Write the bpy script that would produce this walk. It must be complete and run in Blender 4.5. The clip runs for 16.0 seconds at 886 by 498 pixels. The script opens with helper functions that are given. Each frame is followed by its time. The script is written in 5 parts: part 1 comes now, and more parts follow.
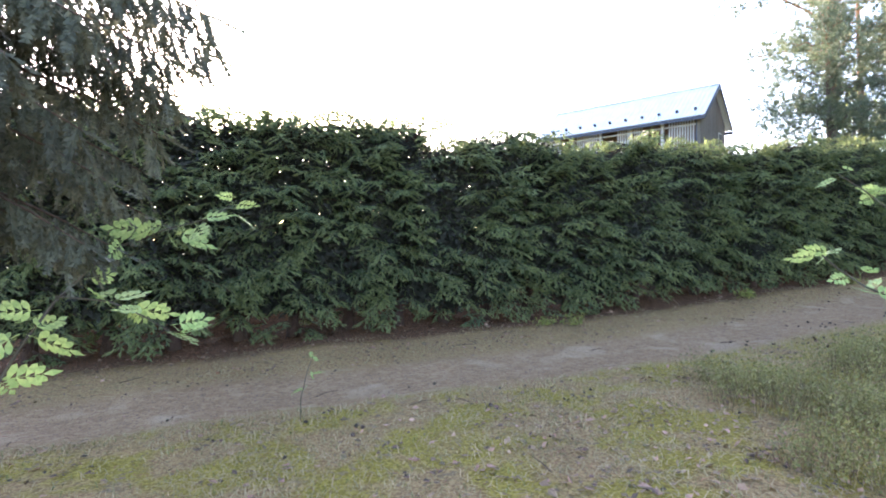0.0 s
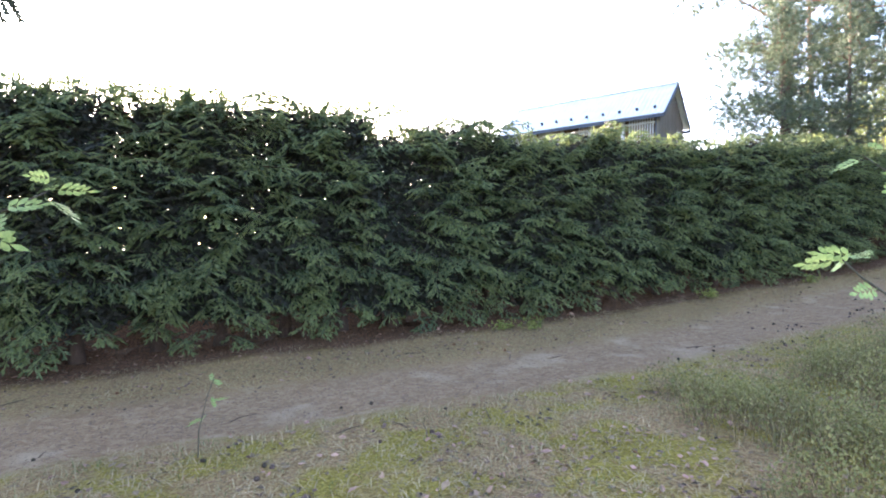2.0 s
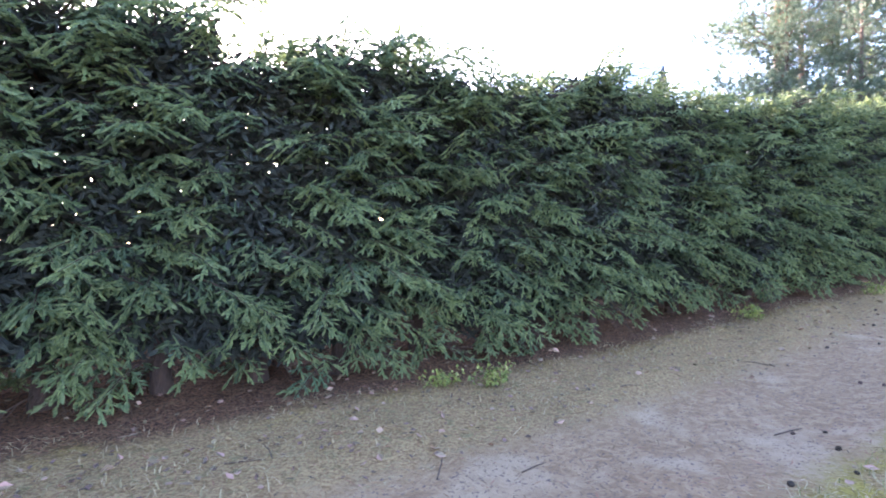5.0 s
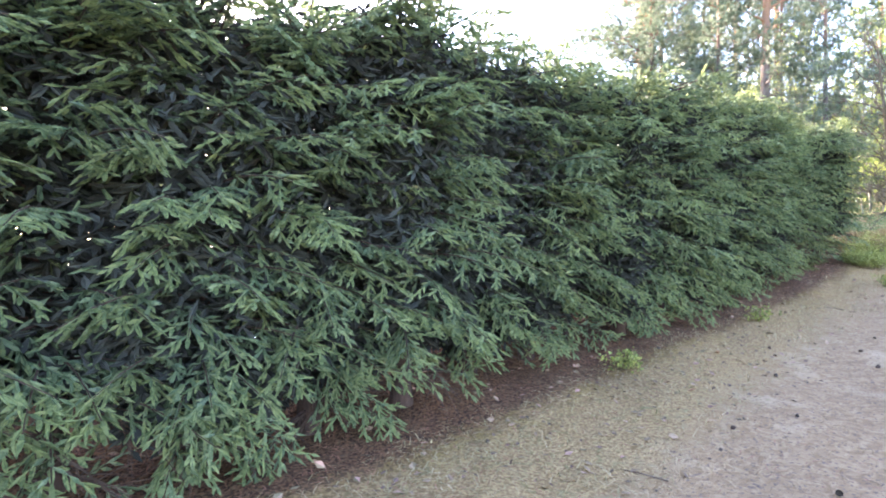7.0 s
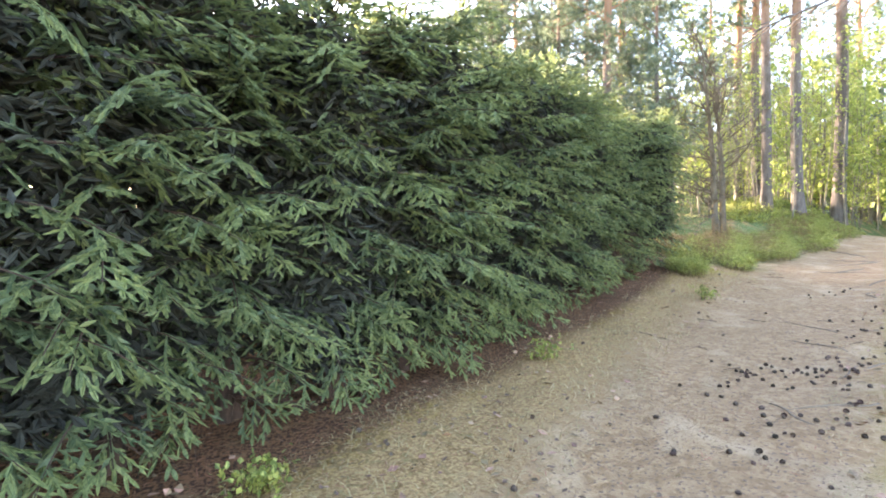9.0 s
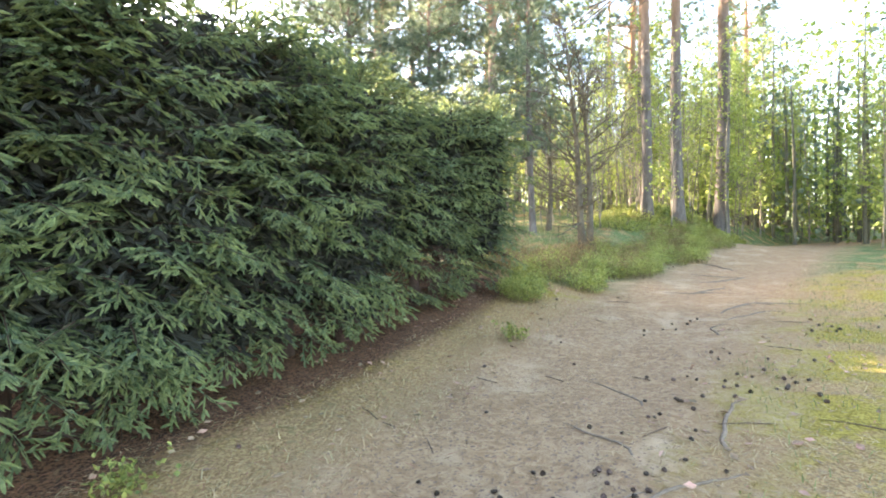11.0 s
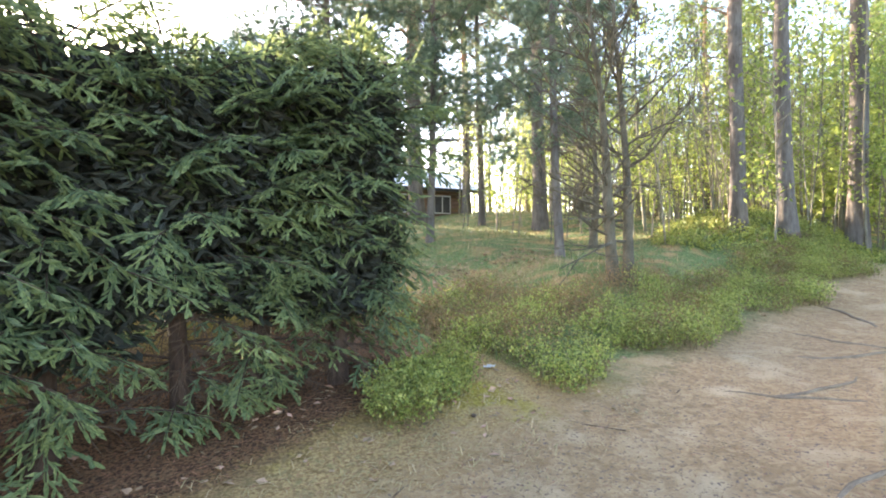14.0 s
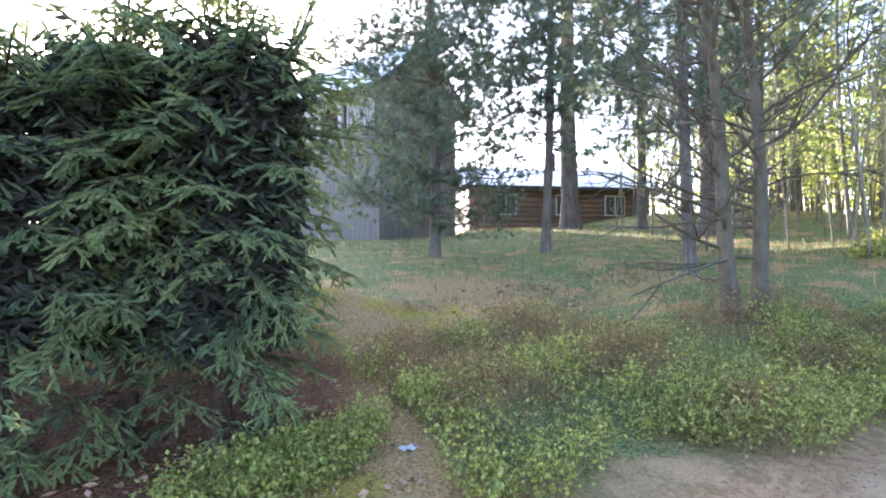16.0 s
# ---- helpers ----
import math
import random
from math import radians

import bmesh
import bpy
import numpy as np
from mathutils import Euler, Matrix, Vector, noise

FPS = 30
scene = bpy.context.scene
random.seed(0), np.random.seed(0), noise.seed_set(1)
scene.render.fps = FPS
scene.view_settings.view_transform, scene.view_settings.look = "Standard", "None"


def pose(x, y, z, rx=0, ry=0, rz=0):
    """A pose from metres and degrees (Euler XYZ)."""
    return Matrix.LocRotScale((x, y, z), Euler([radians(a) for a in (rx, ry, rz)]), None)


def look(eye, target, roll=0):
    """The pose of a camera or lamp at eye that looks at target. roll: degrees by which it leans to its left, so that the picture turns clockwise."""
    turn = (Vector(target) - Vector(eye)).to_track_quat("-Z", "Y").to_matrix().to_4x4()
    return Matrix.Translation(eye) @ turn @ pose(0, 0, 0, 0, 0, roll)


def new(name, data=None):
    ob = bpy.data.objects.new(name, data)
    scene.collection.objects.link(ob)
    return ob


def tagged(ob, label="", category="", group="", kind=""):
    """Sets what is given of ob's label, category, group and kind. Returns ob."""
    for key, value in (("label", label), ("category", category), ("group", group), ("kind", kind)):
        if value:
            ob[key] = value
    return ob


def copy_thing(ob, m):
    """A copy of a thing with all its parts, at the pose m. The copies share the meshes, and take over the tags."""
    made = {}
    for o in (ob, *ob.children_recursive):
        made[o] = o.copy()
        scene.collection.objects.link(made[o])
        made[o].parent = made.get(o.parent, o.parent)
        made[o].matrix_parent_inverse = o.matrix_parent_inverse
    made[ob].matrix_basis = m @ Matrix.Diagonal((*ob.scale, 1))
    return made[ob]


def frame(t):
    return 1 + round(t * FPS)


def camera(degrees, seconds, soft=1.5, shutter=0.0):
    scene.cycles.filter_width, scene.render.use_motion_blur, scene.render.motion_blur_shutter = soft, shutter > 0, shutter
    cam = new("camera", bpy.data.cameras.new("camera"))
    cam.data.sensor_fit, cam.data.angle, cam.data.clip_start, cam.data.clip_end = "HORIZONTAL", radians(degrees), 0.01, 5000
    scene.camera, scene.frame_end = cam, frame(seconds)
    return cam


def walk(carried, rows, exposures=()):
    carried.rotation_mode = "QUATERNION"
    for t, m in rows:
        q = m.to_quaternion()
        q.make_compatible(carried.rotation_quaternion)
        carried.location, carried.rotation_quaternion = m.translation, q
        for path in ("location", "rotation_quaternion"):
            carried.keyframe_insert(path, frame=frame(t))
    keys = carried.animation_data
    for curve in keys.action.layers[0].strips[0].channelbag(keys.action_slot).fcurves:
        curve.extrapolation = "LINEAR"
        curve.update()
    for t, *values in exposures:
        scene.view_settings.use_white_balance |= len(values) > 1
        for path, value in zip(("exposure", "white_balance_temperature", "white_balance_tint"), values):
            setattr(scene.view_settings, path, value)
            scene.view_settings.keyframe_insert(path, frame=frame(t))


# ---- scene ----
cam = camera(78.9, 16.0, soft=1.9)
METRES, EYE, TILT, LEAN, TURN = 21.6, 1.5, 0.0, 0.0, 0.0
ROWS = [
    (0.0, 0.0, 0.0, 0.0, 0.0, 0.0, -0.0),
    (0.5, 0.0041, 0.0004, -0.0001, -1.7, 0.01, 0.01),
    (1.0, 0.0056, 0.0061, -0.0009, -3.42, -0.05, -0.11),
    (1.5, 0.0052, 0.0212, -0.0008, -3.93, -0.4, -0.22),
    (2.0, 0.0112, 0.0349, 0.001, -3.84, -0.34, -0.06),
    (2.5, 0.0106, 0.0556, -0.0006, -3.73, -0.47, -0.15),
    (3.0, 0.0098, 0.0835, -0.0012, -3.56, -0.67, -0.37),
    (5.5, 0.0726, 0.2209, 0.0029, -7.79, -0.46, 0.04),
    (6.0, 0.089, 0.2476, 0.0057, -9.81, -0.42, 0.07),
    (6.5, 0.1077, 0.2781, 0.0073, -14.12, -0.4, -0.02),
    (7.0, 0.1306, 0.3034, 0.0106, -18.3, -0.23, 0.14),
    (7.5, 0.1591, 0.3283, 0.0119, -20.92, -0.25, 0.1),
    (8.0, 0.1901, 0.3482, 0.0118, -24.76, -0.19, 0.2),
    (8.5, 0.2234, 0.3677, 0.0116, -27.32, -0.25, 0.13),
    (9.0, 0.2616, 0.3756, 0.015, -30.71, -0.22, 0.25),
    (9.5, 0.2993, 0.3837, 0.0157, -34.81, -0.18, 0.22),
    (10.0, 0.3382, 0.3879, 0.0188, -38.41, -0.18, 0.27),
    (12.5, 0.5099, 0.4515, 0.0353, -34.91, 0.51, 0.45),
    (13.0, 0.5456, 0.4692, 0.0377, -32.85, 0.45, 0.35),
    (13.5, 0.5795, 0.4796, 0.0425, -31.01, 0.64, 0.56),
    (14.0, 0.615, 0.4925, 0.0472, -27.53, 0.68, 0.51),
    (14.5, 0.6452, 0.5002, 0.0493, -23.38, 0.84, 0.5),
    (15.0, 0.6758, 0.5119, 0.0501, -17.16, 0.88, 0.32),
    (15.5, 0.7087, 0.5213, 0.0535, -11.86, 0.84, 0.22),
    (16.0, 0.7372, 0.5299, 0.0555, -5.85, 1.06, -0.03),
]
walk(cam, [(t, pose(0, 0, EYE, TILT, LEAN, TURN) @ pose(METRES * x, METRES * y, METRES * z, 90 + pitch, roll, yaw)) for t, x, y, z, yaw, pitch, roll in ROWS],
     exposures=((0.0, 3.1, 5700, 27), (3.0, 3.22, 5550, 28), (5.5, 3.82, 5250, 35), (7.0, 4.12, 5650, 32), (9.5, 3.95, 6400, 23), (12.5, 3.67, 6350, 18), (14.5, 3.52, 6050, 22), (16.0, 3.36, 5500, 28)))

# ---- world, sun, exposure ----
SUN_AZ, SUN_EL = radians(-18.0), radians(10.5)
sun_dir = Vector((math.sin(SUN_AZ) * math.cos(SUN_EL), math.cos(SUN_AZ) * math.cos(SUN_EL), math.sin(SUN_EL)))
world = bpy.data.worlds.new("world")
scene.world = world
world.use_nodes = True
wn = world.node_tree.nodes
sky = wn.new("ShaderNodeTexSky")
sky.sky_type, sky.sun_disc = "NISHITA", False
sky.sun_elevation, sky.sun_rotation = SUN_EL, SUN_AZ
sky.dust_density, sky.air_density = 2.0, 1.0
wn["Background"].inputs[1].default_value = 0.15
world.node_tree.links.new(sky.outputs[0], wn["Background"].inputs[0])
sun_data = bpy.data.lights.new("sun", "SUN")
sun_data.energy, sun_data.angle, sun_data.color = 3.7, radians(0.6), (1.0, 0.86, 0.62)
sun = new("sun", sun_data)
sun.matrix_world = look(sun_dir * 200, (0, 0, 0))

# ---- materials ----
def mat(name, base, dark, scale=8.0, rough=0.8, bump=0.3, bump_scale=40.0, translucent=0.0, spread=0.0, stretch=(1, 1, 1), metallic=0.0, coat=None, spec=0.3, island=False):
    """Two tones mixed by noise at two scales, a fine relief, and for leaves some light passing through."""
    m = bpy.data.materials.new(name)
    m.use_nodes = True
    t = m.node_tree
    n, l = t.nodes, t.links
    bsdf = n["Principled BSDF"]
    co = n.new("ShaderNodeTexCoord")
    mp = n.new("ShaderNodeMapping")
    mp.inputs["Scale"].default_value = stretch
    l.new(co.outputs["Object"], mp.inputs[0])
    n1 = n.new("ShaderNodeTexNoise")
    n1.inputs["Scale"].default_value, n1.inputs["Detail"].default_value = scale, 6
    l.new(mp.outputs[0], n1.inputs[0])
    n2 = n.new("ShaderNodeTexNoise")
    n2.inputs["Scale"].default_value, n2.inputs["Detail"].default_value = bump_scale, 4
    l.new(mp.outputs[0], n2.inputs[0])
    add = n.new("ShaderNodeMath")
    add.operation = "MULTIPLY_ADD"
    l.new(n2.outputs[0], add.inputs[0])
    add.inputs[1].default_value = 0.5
    l.new(n1.outputs[0], add.inputs[2])
    rg = n.new("ShaderNodeMapRange")
    rg.inputs[1].default_value, rg.inputs[2].default_value = 0.5, 1.0
    l.new(add.outputs[0], rg.inputs[0])
    mix = n.new("ShaderNodeMix")
    mix.data_type = "RGBA"
    mix.inputs[6].default_value, mix.inputs[7].default_value = (*dark, 1), (*base, 1)
    l.new(rg.outputs[0], mix.inputs[0])
    col = mix.outputs[2]
    if spread:
        hs = n.new("ShaderNodeHueSaturation")
        if island:
            rnd = n.new("ShaderNodeNewGeometry").outputs["Random Per Island"]
        else:
            rnd = n.new("ShaderNodeObjectInfo").outputs["Random"]
        r2 = n.new("ShaderNodeMapRange")
        r2.inputs[3].default_value, r2.inputs[4].default_value = 1 - spread, 1 + spread
        l.new(rnd, r2.inputs[0])
        l.new(r2.outputs[0], hs.inputs["Value"])
        r3 = n.new("ShaderNodeMapRange")
        r3.inputs[3].default_value, r3.inputs[4].default_value = 0.5 + spread * 0.06, 0.5 - spread * 0.06
        l.new(rnd, r3.inputs[0])
        l.new(r3.outputs[0], hs.inputs["Hue"])
        l.new(col, hs.inputs["Color"])
        col = hs.outputs[0]
    l.new(col, bsdf.inputs["Base Color"])
    bsdf.inputs["Roughness"].default_value = rough
    bsdf.inputs["Metallic"].default_value = metallic
    bsdf.inputs["Specular IOR Level"].default_value = spec
    if bump:
        b = n.new("ShaderNodeBump")
        b.inputs["Strength"].default_value, b.inputs["Distance"].default_value = bump, 0.02
        l.new(n2.outputs[0], b.inputs["Height"])
        l.new(b.outputs[0], bsdf.inputs["Normal"])
    if translucent:
        tr = n.new("ShaderNodeBsdfTranslucent")
        l.new(col, tr.inputs[0])
        ms = n.new("ShaderNodeMixShader")
        ms.inputs[0].default_value = translucent
        l.new(bsdf.outputs[0], ms.inputs[1])
        l.new(tr.outputs[0], ms.inputs[2])
        l.new(ms.outputs[0], n["Material Output"].inputs[0])
    return m


M_NEEDLE_TIP = mat("spruce_shoot_tips", (0.275, 0.32, 0.12), (0.125, 0.162, 0.07), 1.3, 0.5, 0, 150, 0.5, 0.35, island=True, spec=0.45)
M_NEEDLE = mat("spruce_needles", (0.2, 0.25, 0.108), (0.092, 0.13, 0.068), 1.3, 0.5, 0, 150, 0.4, 0.4, island=True, spec=0.45)
# Near-black tone: the shade inside the hedge is put into this colour.
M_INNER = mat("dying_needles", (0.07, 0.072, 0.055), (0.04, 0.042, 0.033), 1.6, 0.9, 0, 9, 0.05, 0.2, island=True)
M_NEEDLE_BIG = mat("old_spruce_needles", (0.15, 0.15, 0.09), (0.075, 0.075, 0.048), 1.3, 0.55, 0, 9, 0.3, 0.3, island=True)
M_SPRUCE_BARK = mat("spruce_bark", (0.1, 0.06, 0.042), (0.042, 0.027, 0.02), 14, 0.95, 0.8, 60, stretch=(1, 1, 0.35))
M_DEAD_TWIG = mat("dead_twigs", (0.14, 0.09, 0.06), (0.065, 0.042, 0.028), 10, 0.9, 0, 40)
M_GREY_TWIG = mat("grey_bark", (0.14, 0.118, 0.08), (0.06, 0.048, 0.032), 9, 0.9, 0.5, 50, stretch=(1, 1, 0.5))
M_BIRCH_STEM = mat("sapling_bark", (0.26, 0.23, 0.17), (0.1, 0.085, 0.06), 6, 0.9, 0.3, 40, spread=0.3, stretch=(1, 1, 0.4))
M_PINE_NEEDLE = mat("pine_needles", (0.21, 0.25, 0.15), (0.12, 0.16, 0.11), 0.8, 0.6, 0, 5, 0.45, 0.35, island=True)
M_FRESH_LEAF = mat("fresh_leaves", (0.33, 0.385, 0.09), (0.22, 0.275, 0.065), 0.6, 0.55, 0, 5, 0.5, 0.35, island=True)
M_ROWAN_LEAF = mat("rowan_leaves", (0.46, 0.56, 0.2), (0.34, 0.46, 0.14), 20, 0.5, 0.2, 80, 0.45, 0.2, island=True)
M_BILBERRY = mat("bilberry_leaves", (0.34, 0.375, 0.085), (0.21, 0.22, 0.06), 1.2, 0.5, 0, 9, 0.4, 0.55, island=True)
M_BILBERRY_RUST = mat("old_bilberry_leaves", (0.27, 0.19, 0.075), (0.17, 0.10, 0.05), 1.2, 0.55, 0, 9, 0.35, 0.5, island=True)
M_BILBERRY_STEM = mat("bilberry_stems", (0.2, 0.17, 0.07), (0.13, 0.08, 0.045), 4, 0.8, 0, 30, spread=0.3, island=True)
M_DRY_GRASS = mat("dry_grass", (0.53, 0.41, 0.22), (0.33, 0.245, 0.115), 2, 0.8, 0, 10, 0.3, 0.3, island=True)
M_GREEN_GRASS = mat("green_grass", (0.22, 0.25, 0.08), (0.12, 0.15, 0.05), 1.0, 0.6, 0, 10, 0.35, 0.35, island=True)
M_THICKET = mat("thicket_leaves", (0.34, 0.31, 0.1), (0.19, 0.175, 0.06), 1.5, 0.6, 0, 9, 0.35, 0.4, island=True)
M_DEAD_LEAF = mat("dead_leaves", (0.46, 0.31, 0.185), (0.16, 0.09, 0.055), 1.5, 0.85, 0, 30, 0.1, 0.5, island=True)
M_OLD_NEEDLE = mat("fallen_needles", (0.33, 0.18, 0.085), (0.15, 0.075, 0.038), 1.5, 0.85, 0, 30, 0.05, 0.45, island=True)
M_DARK_LEAF = mat("rotting_leaves", (0.21, 0.135, 0.09), (0.07, 0.045, 0.03), 1.5, 0.85, 0, 30, 0.1, 0.5, island=True)
M_CONE = mat("cone_scales", (0.13, 0.09, 0.065), (0.05, 0.035, 0.026), 60, 0.85, 0, 90, spread=0.4)
M_ROOT = mat("root_wood", (0.26, 0.19, 0.125), (0.13, 0.092, 0.06), 12, 0.9, 0.6, 60, stretch=(0.4, 1, 1))
M_BOARD = mat("weathered_boards", (0.2, 0.185, 0.165), (0.1, 0.09, 0.08), 2.5, 0.85, 0.4, 30, spread=0.12, stretch=(4, 4, 0.3))
M_RED_BOARD = mat("brown_red_boards", (0.2, 0.125, 0.085), (0.11, 0.07, 0.05), 2.5, 0.8, 0.4, 30, spread=0.15, stretch=(0.5, 0.5, 4))
M_BLUE_TRIM = mat("dark_blue_trim", (0.07, 0.085, 0.12), (0.045, 0.055, 0.08), 4, 0.6, 0.1, 30)
M_GREY_PAINT = mat("pale_grey_paint", (0.5, 0.5, 0.49), (0.36, 0.36, 0.36), 3, 0.7, 0.1, 30)
M_ROOF = mat("ribbed_roof_metal", (0.78, 0.79, 0.8), (0.66, 0.67, 0.69), 1.5, 0.3, 0.1, 20, spec=0.6)
M_DARK = mat("dark_metal", (0.06, 0.06, 0.065), (0.03, 0.03, 0.035), 5, 0.6, 0.1, 30)


def pine_bark():
    """Grey plates low on the stem, orange thin bark higher up."""
    m = mat("pine_bark", (0.175, 0.15, 0.13), (0.065, 0.053, 0.045), 7, 0.95, 0.9, 24, stretch=(1, 1, 0.3))
    n, l = m.node_tree.nodes, m.node_tree.links
    bsdf = n["Principled BSDF"]
    src = bsdf.inputs["Base Color"].links[0].from_socket
    co = n.new("ShaderNodeTexCoord")
    sep = n.new("ShaderNodeSeparateXYZ")
    l.new(co.outputs["Object"], sep.inputs[0])
    rg = n.new("ShaderNodeMapRange")
    rg.inputs[1].default_value, rg.inputs[2].default_value = 5.5, 11.0
    l.new(sep.outputs[2], rg.inputs[0])
    mix = n.new("ShaderNodeMix")
    mix.data_type = "RGBA"
    l.new(rg.outputs[0], mix.inputs[0])
    l.new(src, mix.inputs[6])
    mix.inputs[7].default_value = (0.37, 0.205, 0.115, 1)
    l.new(mix.outputs[2], bsdf.inputs["Base Color"])
    return m


M_PINE_BARK = pine_bark()


def ground_material():
    """Bare trodden sand, brown needle litter, moss and pale grass litter, chosen by where the ground is worn."""
    m = bpy.data.materials.new("forest_ground")
    m.use_nodes = True
    n, l = m.node_tree.nodes, m.node_tree.links
    bsdf = n["Principled BSDF"]
    co = n.new("ShaderNodeTexCoord")

    def noise_at(scale, detail=6, dist=0.0):
        x = n.new("ShaderNodeTexNoise")
        x.inputs["Scale"].default_value, x.inputs["Detail"].default_value, x.inputs["Distortion"].default_value = scale, detail, dist
        l.new(co.outputs["Object"], x.inputs[0])
        return x.outputs[0]

    def ramp(sock, a, b):
        r = n.new("ShaderNodeMapRange")
        r.interpolation_type = "SMOOTHSTEP"
        r.inputs[1].default_value, r.inputs[2].default_value = a, b
        l.new(sock, r.inputs[0])
        return r.outputs[0]

    def blend(f, a, b):
        x = n.new("ShaderNodeMix")
        x.data_type = "RGBA"
        l.new(f, x.inputs[0])
        for s, i in ((a, 6), (b, 7)):
            if isinstance(s, tuple):
                x.inputs[i].default_value = (*s, 1)
            else:
                l.new(s, x.inputs[i])
        return x.outputs[2]

    def math2(op, a, b):
        x = n.new("ShaderNodeMath")
        x.operation = op
        for s, i in ((a, 0), (b, 1)):
            if isinstance(s, float):
                x.inputs[i].default_value = s
            else:
                l.new(s, x.inputs[i])
        return x.outputs[0]

    fine, mid, big = noise_at(42, 9, 0.4), noise_at(11, 8, 1.2), noise_at(1.7, 5, 0.4)
    grit = noise_at(230, 3)
    sand = blend(ramp(mid, 0.3, 0.7), (0.285, 0.172, 0.084), (0.425, 0.278, 0.148))
    sand = blend(ramp(big, 0.5, 0.74), sand, (0.48, 0.335, 0.195))
    sand = blend(ramp(fine, 0.56, 0.66), sand, (0.17, 0.115, 0.085))
    litter = blend(ramp(fine, 0.4, 0.6), (0.05, 0.025, 0.014), (0.19, 0.092, 0.042))
    litter = blend(ramp(mid, 0.52, 0.75), litter, (0.2, 0.118, 0.058))
    straw = blend(ramp(fine, 0.34, 0.66), (0.235, 0.14, 0.06), (0.45, 0.3, 0.132))
    straw = blend(ramp(mid, 0.5, 0.8), straw, (0.21, 0.18, 0.07))
    moss = blend(ramp(fine, 0.34, 0.66), (0.21, 0.16, 0.024), (0.39, 0.3, 0.06))
    turf = blend(ramp(big, 0.42, 0.58), straw, moss)
    turf = blend(ramp(mid, 0.58, 0.72), turf, (0.25, 0.17, 0.115))
    lush = blend(ramp(fine, 0.4, 0.6), (0.07, 0.09, 0.03), (0.2, 0.24, 0.085))
    lush = blend(ramp(big, 0.48, 0.66), lush, straw)

    def zone(name, soft=0.5):
        a = n.new("ShaderNodeAttribute")
        a.attribute_name = name
        wob = math2("MULTIPLY_ADD", mid, 0.5)
        n_last = wob.node
        n_last.inputs[2].default_value = -0.25
        return ramp(math2("ADD", a.outputs["Fac"], wob), 0.5 - soft / 2, 0.5 + soft / 2)

    col = blend(zone("lush"), turf, lush)
    col = blend(zone("straw"), col, straw)
    col = blend(zone("litter"), col, litter)
    col = blend(zone("bare"), col, sand)
    l.new(col, bsdf.inputs["Base Color"])
    bsdf.inputs["Roughness"].default_value = 0.95
    bsdf.inputs["Specular IOR Level"].default_value = 0.2
    h = math2("ADD", math2("MULTIPLY", fine, 0.5), math2("ADD", math2("MULTIPLY", mid, 0.55), math2("MULTIPLY", grit, 0.25)))
    b = n.new("ShaderNodeBump")
    b.inputs["Strength"].default_value, b.inputs["Distance"].default_value = 1.0, 0.04
    l.new(h, b.inputs["Height"])
    l.new(b.outputs[0], bsdf.inputs["Normal"])
    return m


M_GROUND = ground_material()

# ---- geometry helpers ----
rng = np.random.default_rng(7)


class Soup:
    """Triangles gathered from many small pieces."""

    def __init__(self):
        self.v, self.f, self.n = [], [], 0

    def add(self, verts, tris):
        verts = np.asarray(verts, dtype=np.float32).reshape(-1, 3)
        self.v.append(verts)
        self.f.append(np.asarray(tris, dtype=np.int32).reshape(-1, 3) + self.n)
        self.n += len(verts)

    def tris(self, t):
        """t: (N, 3, 3) corners; no shared vertices."""
        t = np.asarray(t, dtype=np.float32)
        self.add(t.reshape(-1, 3), np.arange(len(t) * 3))

    def mesh(self, name, material, smooth=False):
        v, f = np.concatenate(self.v), np.concatenate(self.f)
        me = bpy.data.meshes.new(name)
        me.vertices.add(len(v))
        me.vertices.foreach_set("co", v.ravel())
        me.loops.add(f.size)
        me.loops.foreach_set("vertex_index", f.ravel())
        me.polygons.add(len(f))
        me.polygons.foreach_set("loop_start", np.arange(0, f.size, 3, dtype=np.int32))
        me.polygons.foreach_set("use_smooth", np.full(len(f), smooth))
        me.update(calc_edges=True)
        me.materials.append(material)
        return me


def tube(soup, pts, radii, sides=8, cap=True):
    pts, radii = np.asarray(pts, float), np.asarray(radii, float)
    k = len(pts)
    tan = np.gradient(pts, axis=0)
    tan /= np.linalg.norm(tan, axis=1)[:, None] + 1e-9
    ref = np.array([0.0, 0.0, 1.0]) if abs(tan[0, 2]) < 0.8 else np.array([1.0, 0.0, 0.0])
    a = np.cross(tan, ref)
    a /= np.linalg.norm(a, axis=1)[:, None] + 1e-9
    b = np.cross(tan, a)
    ang = np.arange(sides) * 2 * np.pi / sides
    ring = pts[:, None] + radii[:, None, None] * (np.cos(ang)[None, :, None] * a[:, None] + np.sin(ang)[None, :, None] * b[:, None])
    v = ring.reshape(-1, 3)
    i = np.arange(k - 1)[:, None] * sides
    j = np.arange(sides)[None]
    j2 = (j + 1) % sides
    q = np.stack([i + j, i + j2, i + sides + j2, i + sides + j], -1).reshape(-1, 4)
    f = np.concatenate([q[:, [0, 1, 2]], q[:, [0, 2, 3]]])
    if cap:
        v = np.concatenate([v, pts[-1:]])
        last = (k - 1) * sides
        f = np.concatenate([f, [[last + a_, last + (a_ + 1) % sides, k * sides] for a_ in range(sides)]])
    soup.add(v, f)


